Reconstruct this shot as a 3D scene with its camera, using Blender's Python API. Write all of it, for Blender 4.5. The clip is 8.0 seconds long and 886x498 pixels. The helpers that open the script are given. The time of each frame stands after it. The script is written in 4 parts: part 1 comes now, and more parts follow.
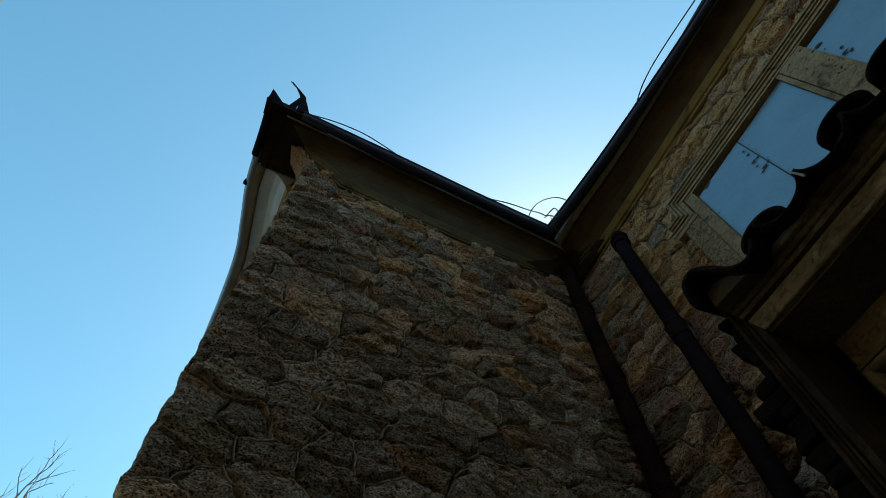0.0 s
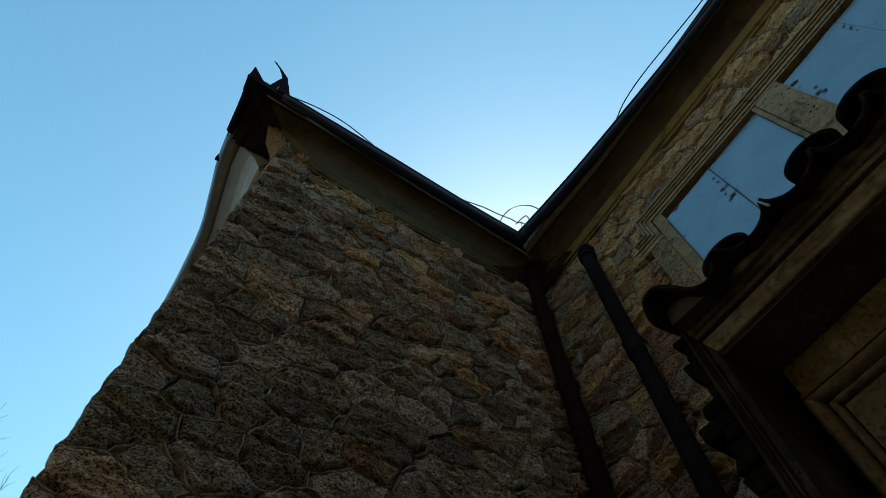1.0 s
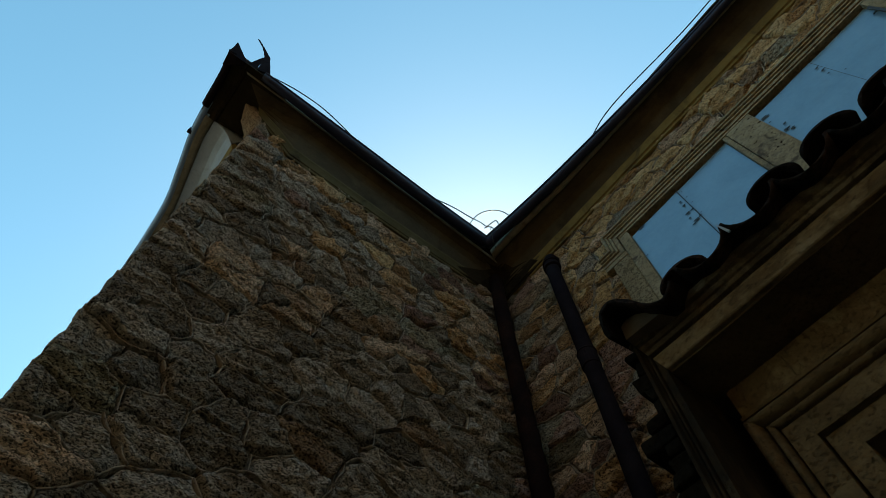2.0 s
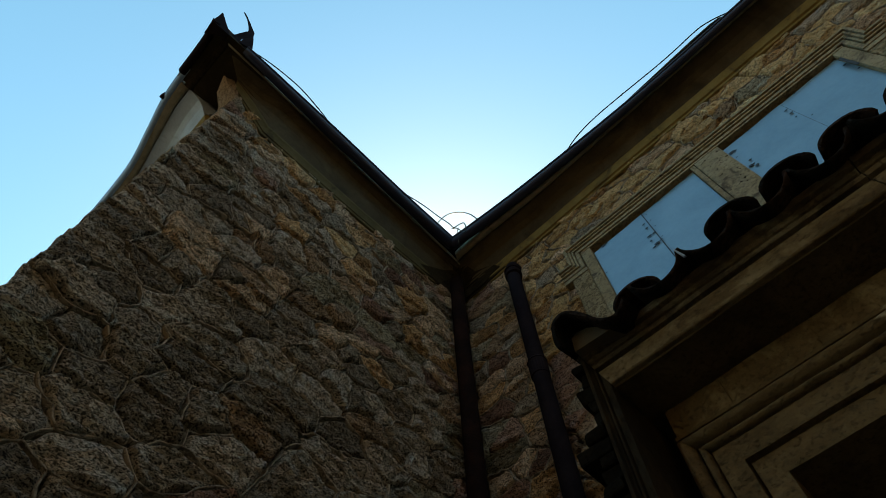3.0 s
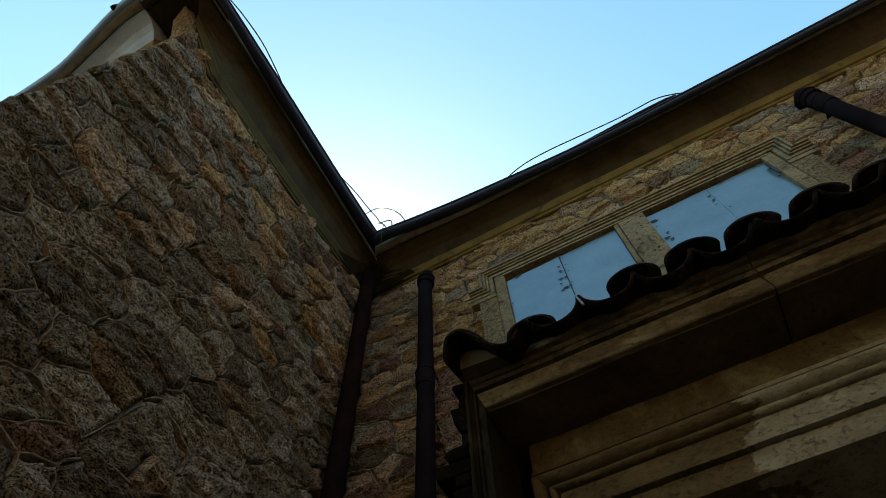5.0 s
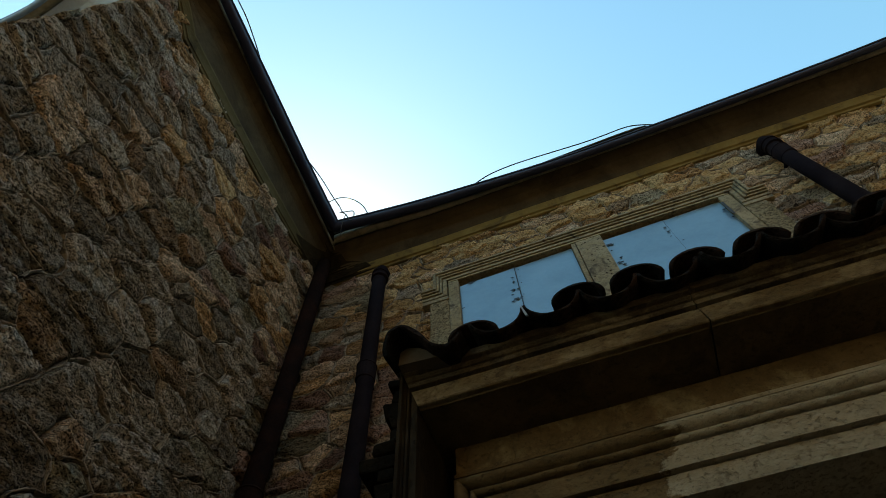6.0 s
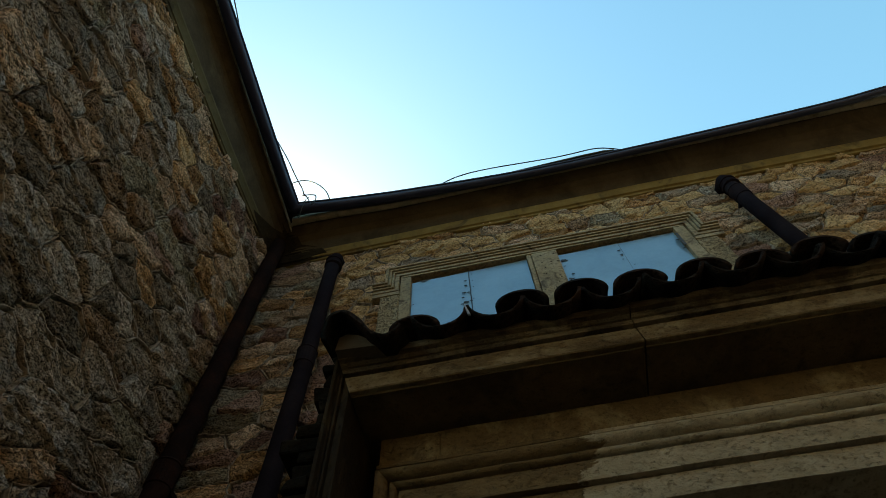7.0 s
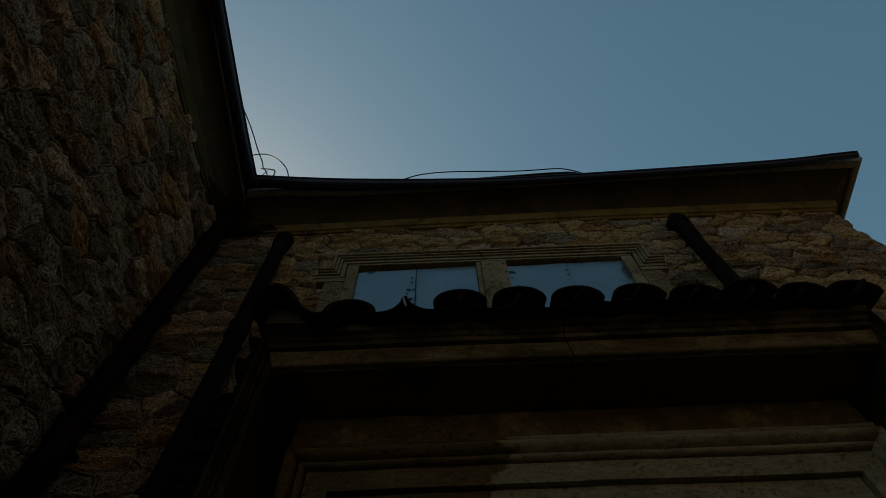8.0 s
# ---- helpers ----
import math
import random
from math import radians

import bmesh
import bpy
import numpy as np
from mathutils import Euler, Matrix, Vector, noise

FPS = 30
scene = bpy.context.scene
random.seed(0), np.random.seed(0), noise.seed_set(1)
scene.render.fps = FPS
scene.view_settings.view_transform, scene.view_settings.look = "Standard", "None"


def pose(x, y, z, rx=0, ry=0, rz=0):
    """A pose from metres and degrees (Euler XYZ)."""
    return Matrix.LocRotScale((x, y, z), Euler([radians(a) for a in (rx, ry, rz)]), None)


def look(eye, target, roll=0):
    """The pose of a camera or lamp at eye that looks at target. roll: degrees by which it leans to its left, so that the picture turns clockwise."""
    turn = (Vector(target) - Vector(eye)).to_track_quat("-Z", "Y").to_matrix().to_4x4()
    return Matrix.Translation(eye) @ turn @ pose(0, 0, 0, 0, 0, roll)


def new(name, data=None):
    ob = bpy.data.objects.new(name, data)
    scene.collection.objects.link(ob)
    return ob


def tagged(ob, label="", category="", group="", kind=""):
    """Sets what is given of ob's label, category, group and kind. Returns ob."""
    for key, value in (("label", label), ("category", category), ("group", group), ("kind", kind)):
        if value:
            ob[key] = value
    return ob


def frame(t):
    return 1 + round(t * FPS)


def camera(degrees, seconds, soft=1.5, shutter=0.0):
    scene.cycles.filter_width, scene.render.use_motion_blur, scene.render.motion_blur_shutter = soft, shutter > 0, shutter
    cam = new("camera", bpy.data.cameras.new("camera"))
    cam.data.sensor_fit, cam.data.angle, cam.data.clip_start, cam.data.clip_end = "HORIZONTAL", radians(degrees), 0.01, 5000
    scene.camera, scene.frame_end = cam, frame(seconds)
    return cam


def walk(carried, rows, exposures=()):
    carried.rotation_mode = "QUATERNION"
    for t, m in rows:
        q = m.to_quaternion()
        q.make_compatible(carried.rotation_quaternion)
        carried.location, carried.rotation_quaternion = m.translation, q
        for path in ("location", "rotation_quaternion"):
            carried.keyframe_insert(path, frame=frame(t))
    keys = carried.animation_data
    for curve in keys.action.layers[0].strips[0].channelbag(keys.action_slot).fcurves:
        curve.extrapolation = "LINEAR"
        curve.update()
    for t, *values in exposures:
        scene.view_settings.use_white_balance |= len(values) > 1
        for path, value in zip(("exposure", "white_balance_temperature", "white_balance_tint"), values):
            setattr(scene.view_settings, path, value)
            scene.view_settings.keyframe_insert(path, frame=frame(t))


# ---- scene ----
cam = camera(73.21, 8.0, soft=0.5)
PATH = [  # seconds, x, y, z, turn, look up, lean
    (0, 1.4571, -2.0123, 1.6000, 61.185, 63.613, -2.667),
    (0.5, 1.4483, -2.0085, 1.5994, 57.815, 63.576, -2.898),
    (1, 1.4467, -2.0023, 1.6007, 54.556, 63.424, -3.062),
    (1.5, 1.4432, -1.9963, 1.5995, 51.259, 63.341, -3.331),
    (3, 1.4473, -1.9728, 1.5859, 40.799, 62.977, -3.537),
    (3.5, 1.4529, -1.9704, 1.5871, 37.091, 62.936, -3.348),
    (4, 1.4550, -1.9682, 1.5832, 33.031, 62.939, -3.169),
    (4.5, 1.4583, -1.9620, 1.5834, 28.877, 62.874, -3.149),
    (6, 1.4933, -1.9270, 1.5726, 17.200, 62.822, -2.658),
    (6.5, 1.5059, -1.9170, 1.5686, 13.212, 62.842, -2.560),
    (7, 1.5202, -1.8884, 1.5623, 9.317, 62.906, -2.440),
    (7.5, 1.5352, -1.8625, 1.5572, 4.942, 62.973, -2.374),
    (8, 1.5509, -1.8457, 1.5528, 0.230, 63.110, -1.997),
]
walk(cam, [(t, pose(x, y, z, 90 + up, 0, turn) @ pose(0, 0, 0, 0, 0, lean)) for t, x, y, z, turn, up, lean in PATH],
     exposures=[(0.0, 1.04, 7100, -12), (1.5, 1.12, 7400, -11), (3.5, 1.5, 8300, -6), (4.5, 1.63, 8500, -4), (6.5, 1.65, 8500, -6), (7.3, 1.66, 8550, -7), (7.5, 1.1, 8600, -7), (7.75, 0.45, 8700, -7), (8.0, -0.38, 9050, -3)])

# ---- sky and sun ----
SUN_EL, SUN_AZ = 47.0, 42.0   # height of the sun; its bearing counted from +y towards -x
world = bpy.data.worlds.new("sky")
scene.world = world
world.use_nodes = True
wn = world.node_tree
sky = wn.nodes.new("ShaderNodeTexSky")
sky.sky_type, sky.sun_disc = "NISHITA", False
sky.sun_elevation, sky.sun_rotation = radians(SUN_EL), radians(-SUN_AZ)
sky.altitude, sky.air_density, sky.dust_density, sky.ozone_density = 200, 1.0, 0.62, 1.0
hue = wn.nodes.new("ShaderNodeHueSaturation")
hue.inputs["Hue"].default_value = 0.489
hue.inputs["Saturation"].default_value = 1.19
wn.links.new(sky.outputs[0], hue.inputs["Color"])
wn.links.new(hue.outputs[0], wn.nodes["Background"].inputs[0])
wn.nodes["Background"].inputs[1].default_value = 0.153
sun = new("sun", bpy.data.lights.new("sun", "SUN"))
sun.data.energy, sun.data.angle, sun.data.color = 2.6, radians(0.5), (1.0, 0.93, 0.82)
sun_from = Vector((-math.sin(radians(SUN_AZ)) * math.cos(radians(SUN_EL)), math.cos(radians(SUN_AZ)) * math.cos(radians(SUN_EL)), math.sin(radians(SUN_EL))))
sun.matrix_world = look(sun_from * 40, (0, 0, 0))
tagged(sun, kind="structure")


# ---- materials ----
def material(name, colors, scale=4.0, rough=0.9, bump=0.3, fine=60.0, metal=0.0, spots=None, pits=0.0, vary=0.0, stretch=(1, 1, 1), island=False, coarse=0.0, spec=0.5):
    """Two-scale noise colour between the given colours, with optional stains, pits and a shift from piece to piece."""
    m = bpy.data.materials.new(name)
    m.use_nodes = True
    t = m.node_tree
    n, l = t.nodes, t.links
    bsdf = n["Principled BSDF"]
    co = n.new("ShaderNodeTexCoord")
    mp = n.new("ShaderNodeMapping")
    mp.inputs["Scale"].default_value = stretch
    l.new(co.outputs["Object"], mp.inputs["Vector"])

    def noise_node(sc, detail, roughness=0.6, dist=0.0):
        a = n.new("ShaderNodeTexNoise")
        a.inputs["Scale"].default_value, a.inputs["Detail"].default_value = sc, detail
        a.inputs["Roughness"].default_value, a.inputs["Distortion"].default_value = roughness, dist
        l.new(mp.outputs[0], a.inputs["Vector"])
        return a

    def math_node(op, a, b):
        q = n.new("ShaderNodeMath")
        q.operation = op
        for i, v in enumerate((a, b)):
            if isinstance(v, (int, float)):
                q.inputs[i].default_value = v
            else:
                l.new(v, q.inputs[i])
        return q.outputs[0]

    def mix(fac, a, b, mode="MIX"):
        q = n.new("ShaderNodeMix")
        q.data_type, q.blend_type = "RGBA", mode
        for sock, v in ((q.inputs[0], fac), (q.inputs[6], a), (q.inputs[7], b)):
            if isinstance(v, (int, float)):
                sock.default_value = v
            elif isinstance(v, tuple):
                sock.default_value = (*v, 1)
            else:
                l.new(v, sock)
        return q.outputs[2]

    big = noise_node(scale, 5, 0.62, 0.1 if pits > 1 else 0.4)
    small = noise_node(fine, 6, 0.7)
    drive = math_node("ADD", math_node("MULTIPLY", big.outputs[0], 0.75), math_node("MULTIPLY", small.outputs[0], 0.35))
    if vary:
        if island:
            geo = n.new("ShaderNodeNewGeometry")
            shift = geo.outputs["Random Per Island"]
        else:
            info = n.new("ShaderNodeObjectInfo")
            shift = info.outputs["Random"]
        drive = math_node("ADD", drive, math_node("MULTIPLY", math_node("SUBTRACT", shift, 0.5), vary))
    ramp = n.new("ShaderNodeValToRGB")
    el = ramp.color_ramp.elements
    while len(el) < len(colors):
        el.new(0.5)
    for i, c in enumerate(colors):
        el[i].position = 0.28 + 0.5 * i / max(1, len(colors) - 1)
        el[i].color = (*c, 1)
    l.new(drive, ramp.inputs[0])
    col = ramp.outputs[0]
    creases = None
    if pits:
        # fine pores and wider hollows; dirt and relief shade are put into their colour
        hollow = noise_node(fine * 0.75, 4, 0.62, 0.1)
        q = n.new("ShaderNodeMapRange")
        q.interpolation_type = "SMOOTHSTEP"
        q.inputs[1].default_value, q.inputs[2].default_value = 0.38, 0.52
        l.new(hollow.outputs[0], q.inputs[0])
        wide = noise_node(fine * 0.28, 4, 0.6, 0.2)
        w = n.new("ShaderNodeMapRange")
        w.interpolation_type = "SMOOTHSTEP"
        w.inputs[1].default_value, w.inputs[2].default_value = 0.34, 0.50
        l.new(wide.outputs[0], w.inputs[0])
        creases = math_node("MULTIPLY", q.outputs[0], math_node("ADD", math_node("MULTIPLY", w.outputs[0], 0.6), 0.4))
        col = mix(min(1.0, 0.53 * pits), col, mix(creases, (0.055, 0.05, 0.045), (2.3, 2.3, 2.3)), "MULTIPLY")
    if spots:
        colour, sc, lo, hi = spots
        sp = noise_node(sc, 6, 0.66, 0.6)
        r2 = n.new("ShaderNodeMapRange")
        r2.inputs[1].default_value, r2.inputs[2].default_value = lo, hi
        l.new(sp.outputs[0], r2.inputs[0])
        col = mix(r2.outputs[0], col, colour)
    l.new(col, bsdf.inputs["Base Color"])
    rr = n.new("ShaderNodeMapRange")
    rr.inputs[3].default_value, rr.inputs[4].default_value = max(0.05, rough - 0.12), min(1.0, rough + 0.1)
    l.new(small.outputs[0], rr.inputs[0])
    l.new(rr.outputs[0], bsdf.inputs["Roughness"])
    bsdf.inputs["Metallic"].default_value = metal
    bsdf.inputs["Specular IOR Level"].default_value = spec
    height = math_node("ADD", math_node("MULTIPLY", small.outputs[0], 0.14 if pits else 0.5), math_node("MULTIPLY", big.outputs[0], 0.5))
    if pits:
        height = math_node("ADD", height, math_node("MULTIPLY", creases, pits * 0.42))
    if coarse:
        lump = noise_node(scale * 2.5, 3, 0.5, 0.1)
        height = math_node("ADD", height, math_node("MULTIPLY", lump.outputs[0], coarse))
    bp = n.new("ShaderNodeBump")
    bp.inputs["Strength"].default_value, bp.inputs["Distance"].default_value = bump, 0.04
    l.new(height, bp.inputs["Height"])
    l.new(bp.outputs[0], bsdf.inputs["Normal"])
    return m


STONE = dict(scale=9, rough=0.95, bump=0.75, fine=135, pits=1.5, coarse=0.3, vary=0.55, stretch=(1, 1, 2.1), spec=0.1)
M_STONE = material("rubble_stone", [(0.185, 0.119, 0.075), (0.270, 0.177, 0.114), (0.346, 0.233, 0.154), (0.433, 0.304, 0.207)], **STONE)
M_GREY = material("grey_stone", [(0.133, 0.101, 0.075), (0.192, 0.150, 0.113), (0.251, 0.199, 0.153), (0.324, 0.261, 0.206)], **STONE)
M_MAROON = material("maroon_stone", [(0.121, 0.066, 0.048), (0.171, 0.097, 0.071), (0.221, 0.132, 0.099), (0.275, 0.176, 0.135)], **STONE)
M_OLIVE = material("olive_stone", [(0.118, 0.092, 0.060), (0.168, 0.134, 0.090), (0.216, 0.178, 0.124), (0.272, 0.230, 0.168)], **STONE)
M_OCHRE = material("ochre_stone", [(0.203, 0.111, 0.052), (0.294, 0.167, 0.080), (0.373, 0.221, 0.111), (0.424, 0.267, 0.148)], **STONE)
M_PALE = material("pale_stone", [(0.267, 0.160, 0.074), (0.337, 0.214, 0.105), (0.398, 0.262, 0.136), (0.458, 0.316, 0.174)], 6, 0.95, 0.6, 110, pits=0.9, vary=0.5, stretch=(1, 1, 1.4), spec=0.1)
M_ZINC = material("dull_zinc", [(0.15, 0.20, 0.29), (0.21, 0.27, 0.38), (0.26, 0.34, 0.46)], 6, 0.45, 0.08, 50, metal=0.2)
M_MORTAR = material("lime_mortar", [(0.07, 0.052, 0.036), (0.115, 0.088, 0.062), (0.16, 0.125, 0.09)], 14, 0.95, 0.5, 80, pits=0.5, spec=0.1)
M_POINT = material("ribbon_pointing", [(0.15, 0.112, 0.083), (0.23, 0.176, 0.131), (0.30, 0.235, 0.178)], 14, 0.95, 0.5, 60, pits=0.7, spec=0.1)
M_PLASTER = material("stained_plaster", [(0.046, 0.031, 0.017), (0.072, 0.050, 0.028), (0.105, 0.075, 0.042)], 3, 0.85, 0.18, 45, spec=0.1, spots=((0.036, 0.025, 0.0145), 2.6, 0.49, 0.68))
M_SIDEBED = material("olive_plaster_band", [(0.060, 0.043, 0.019), (0.095, 0.070, 0.031), (0.135, 0.102, 0.050)], 5, 0.85, 0.2, 45, spec=0.1, spots=((0.03, 0.021, 0.012), 3, 0.54, 0.64))
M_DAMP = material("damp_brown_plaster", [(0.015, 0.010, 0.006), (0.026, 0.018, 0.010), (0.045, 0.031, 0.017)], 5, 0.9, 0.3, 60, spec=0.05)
M_YELLOW = material("yellowed_plaster", [(0.138, 0.086, 0.028), (0.216, 0.142, 0.048), (0.285, 0.200, 0.081)], 5, 0.85, 0.12, 45, spec=0.1, spots=((0.08, 0.054, 0.026), 4, 0.53, 0.66))
M_LIPCOAT = material("weathered_lip", [(0.15, 0.12, 0.08), (0.24, 0.195, 0.14), (0.33, 0.27, 0.20)], 8, 0.8, 0.15, 60, spec=0.1, spots=((0.10, 0.075, 0.04), 5, 0.52, 0.68))
M_DARK = material("near_black_limestone", [(0.008, 0.006, 0.004), (0.018, 0.012, 0.007), (0.050, 0.032, 0.016)], 5, 0.9, 0.35, 60, pits=0.4, spec=0.04)
M_BLACK = material("near_black_masonry", [(0.004, 0.0035, 0.003), (0.009, 0.007, 0.005), (0.02, 0.015, 0.010)], 6, 0.95, 0.4, 60, pits=0.5, spec=0.02)
# pale plaster; the blue in it stands in for skylight on the end cove
M_CREAM = material("bluish_pale_plaster", [(0.269, 0.295, 0.349), (0.361, 0.396, 0.466), (0.437, 0.475, 0.553)], 5, 0.85, 0.15, 50, spots=((0.20, 0.18, 0.16), 3, 0.55, 0.72))
M_TRIM = material("window_limestone", [(0.16, 0.112, 0.055), (0.25, 0.182, 0.098), (0.33, 0.25, 0.148)], 7, 0.85, 0.3, 70, spots=((0.085, 0.055, 0.028), 9, 0.56, 0.66), pits=0.4)
M_GUTTER = material("painted_gutter", [(0.016, 0.017, 0.038), (0.026, 0.027, 0.055), (0.040, 0.038, 0.062)], 6, 0.42, 0.06, 50, spec=0.3)
M_PIPE = material("dark_pipe_paint", [(0.008, 0.005, 0.006), (0.014, 0.0095, 0.0115), (0.024, 0.016, 0.017)], 7, 0.85, 0.08, 60, spec=0.02)
M_RUST = material("rusted_pipe", [(0.006, 0.004, 0.004), (0.014, 0.007, 0.006), (0.035, 0.014, 0.009)], 6, 0.9, 0.25, 60, spec=0.03)
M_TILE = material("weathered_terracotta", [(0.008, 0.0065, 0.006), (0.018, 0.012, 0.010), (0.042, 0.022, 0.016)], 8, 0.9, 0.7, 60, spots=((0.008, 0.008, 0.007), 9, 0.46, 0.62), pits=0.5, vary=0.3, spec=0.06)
M_SHEET = material("grey_sheet_metal", [(0.18, 0.262, 0.318), (0.235, 0.330, 0.392), (0.29, 0.39, 0.455)], 3, 0.38, 0.03, 40, metal=0.45)
M_FLAKE = material("flaked_dark_paint", [(0.03, 0.035, 0.045), (0.07, 0.08, 0.09)], 30, 0.8, 0.2, 80)
M_CABLE = material("black_cable", [(0.01, 0.01, 0.011), (0.02, 0.02, 0.02)], 10, 0.6, 0.05, 60)
M_WOOD = material("dark_door_wood", [(0.035, 0.02, 0.012), (0.07, 0.04, 0.022), (0.10, 0.06, 0.035)], 3, 0.7, 0.2, 40, stretch=(6, 6, 0.6))
M_GROUND = material("worn_paving", [(0.05, 0.042, 0.03), (0.075, 0.063, 0.045), (0.10, 0.085, 0.062)], 1.2, 0.9, 0.3, 30)
M_PLUG = material("grey_brown_mortar", [(0.07, 0.05, 0.033), (0.11, 0.08, 0.055), (0.15, 0.115, 0.08)], 6, 0.9, 0.3, 60, spec=0.1)
M_FELT = material("grey_roofing_felt", [(0.14, 0.13, 0.12), (0.21, 0.20, 0.18), (0.28, 0.265, 0.24)], 9, 0.95, 0.3, 60, spec=0.1)
M_HAMMER = material("hammered_limestone", [(0.18, 0.13, 0.073), (0.25, 0.185, 0.108), (0.32, 0.245, 0.152)], 8, 0.92, 0.8, 130, pits=0.8, spec=0.1)
M_BARK = material("grey_bark", [(0.10, 0.085, 0.07), (0.17, 0.15, 0.12), (0.24, 0.21, 0.18)], 4, 0.9, 0.4, 30)


def stained_stone(name, stain, clean, share, patch=5.0, edge=None, stretch=(1, 1, 1), rough=0.88, soft=0.016):
    """Dressed stone, clean in parts and ragged-edged brown stains over the rest; share is the stained part.
    With edge = (x, gain) the stains hold to the low-x side of x."""
    m = bpy.data.materials.new(name)
    m.use_nodes = True
    t = m.node_tree
    n, l = t.nodes, t.links
    bsdf = n["Principled BSDF"]
    co = n.new("ShaderNodeTexCoord")
    mp = n.new("ShaderNodeMapping")
    mp.inputs["Scale"].default_value = stretch
    l.new(co.outputs["Object"], mp.inputs["Vector"])

    def noise_node(sc, detail, roughness=0.6, dist=0.0):
        a = n.new("ShaderNodeTexNoise")
        a.inputs["Scale"].default_value, a.inputs["Detail"].default_value = sc, detail
        a.inputs["Roughness"].default_value, a.inputs["Distortion"].default_value = roughness, dist
        l.new(mp.outputs[0], a.inputs["Vector"])
        return a.outputs[0]

    def ramp(src, lo, hi):
        q = n.new("ShaderNodeMapRange")
        q.inputs[1].default_value, q.inputs[2].default_value = lo, hi
        l.new(src, q.inputs[0])
        return q.outputs[0]

    def op(kind, a, b):
        q = n.new("ShaderNodeMath")
        q.operation = kind
        for i, v in enumerate((a, b)):
            if isinstance(v, (int, float)):
                q.inputs[i].default_value = v
            else:
                l.new(v, q.inputs[i])
        return q.outputs[0]

    def mix(fac, a, b, mode="MIX"):
        q = n.new("ShaderNodeMix")
        q.data_type, q.blend_type = "RGBA", mode
        for sock, v in ((q.inputs[0], fac), (q.inputs[6], a), (q.inputs[7], b)):
            if isinstance(v, tuple):
                sock.default_value = (*v, 1)
            elif isinstance(v, (int, float)):
                sock.default_value = v
            else:
                l.new(v, sock)
        return q.outputs[2]

    tone = ramp(noise_node(patch * 2.3, 5, 0.65, 0.5), 0.32, 0.68)
    mid = 0.5 + (share - 0.5) * 0.32
    field = noise_node(patch, 7, 0.66, 0.3)
    if edge:
        xyz = n.new("ShaderNodeSeparateXYZ")
        l.new(co.outputs["Object"], xyz.inputs[0])
        field = op("ADD", field, op("MULTIPLY", op("SUBTRACT", xyz.outputs[0], edge[0]), edge[1]))
    col = mix(ramp(field, mid - soft, mid + soft), mix(tone, stain[0], stain[1]), mix(tone, clean[0], clean[1]))
    grime = ramp(noise_node(patch * 3.1, 8, 0.7, 0.2), 0.52, 0.70)
    col = mix(op("MULTIPLY", grime, 0.4), col, (0.03, 0.02, 0.011))
    specks = ramp(noise_node(patch * 6.0, 8, 0.75, 0.4), 0.52, 0.62)
    col = mix(op("MULTIPLY", specks, op("ADD", 0.05, op("MULTIPLY", grime, 0.75))), col, (0.018, 0.012, 0.007))
    pores = ramp(noise_node(70, 6, 0.72), 0.30, 0.46)
    col = mix(0.6, col, mix(pores, (0.4, 0.38, 0.35), (1.12, 1.12, 1.12)), "MULTIPLY")
    l.new(col, bsdf.inputs["Base Color"])
    bsdf.inputs["Roughness"].default_value = rough
    bsdf.inputs["Specular IOR Level"].default_value = 0.15
    bp = n.new("ShaderNodeBump")
    bp.inputs["Strength"].default_value, bp.inputs["Distance"].default_value = 0.8, 0.014
    l.new(op("ADD", op("MULTIPLY", noise_node(30, 6, 0.7), 0.8), op("MULTIPLY", pores, 0.6)), bp.inputs["Height"])
    l.new(bp.outputs[0], bsdf.inputs["Normal"])
    return m


M_HEAD = stained_stone("golden_stained_head", ((0.098, 0.060, 0.027), (0.165, 0.105, 0.050)), ((0.180, 0.122, 0.063), (0.270, 0.195, 0.112)), 0.55, 4.5, stretch=(1, 1, 1.6), soft=0.06)
M_FRIEZE = stained_stone("brown_frieze", ((0.105, 0.063, 0.027), (0.175, 0.110, 0.050)), ((0.20, 0.138, 0.068), (0.29, 0.210, 0.115)), 0.68, 5.5, soft=0.06)
M_MOULD = stained_stone("half_cleaned_limestone", ((0.105, 0.066, 0.031), (0.185, 0.122, 0.061)), ((0.29, 0.230, 0.155), (0.43, 0.352, 0.255)), 0.5, 4.5, edge=(1.70, 1.4), stretch=(1, 1, 1.5))
M_SOFFIT = stained_stone("shade_brown_soffit", ((0.050, 0.031, 0.016), (0.088, 0.056, 0.028)), ((0.105, 0.068, 0.034), (0.150, 0.100, 0.052)), 0.52, 3.0, soft=0.10)
M_FILLET = stained_stone("dark_stained_fillets", ((0.045, 0.029, 0.016), (0.085, 0.058, 0.032)), ((0.12, 0.083, 0.045), (0.19, 0.138, 0.080)), 0.55, 4.0, stretch=(1, 1, 1.6), soft=0.05)

# uprights, far darker than the head stones
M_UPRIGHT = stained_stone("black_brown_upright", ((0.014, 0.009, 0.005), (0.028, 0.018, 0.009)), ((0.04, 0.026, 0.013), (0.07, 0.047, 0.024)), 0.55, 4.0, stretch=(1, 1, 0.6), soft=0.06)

# ---- mesh helpers ----
def mesh_of(name, bm, mat, smooth=False):
    me = bpy.data.meshes.new(name)
    bmesh.ops.recalc_face_normals(bm, faces=bm.faces)
    bm.to_mesh(me)
    bm.free()
    me.materials.append(mat)
    if smooth:
        me.polygons.foreach_set("use_smooth", [True] * len(me.polygons))
    return me


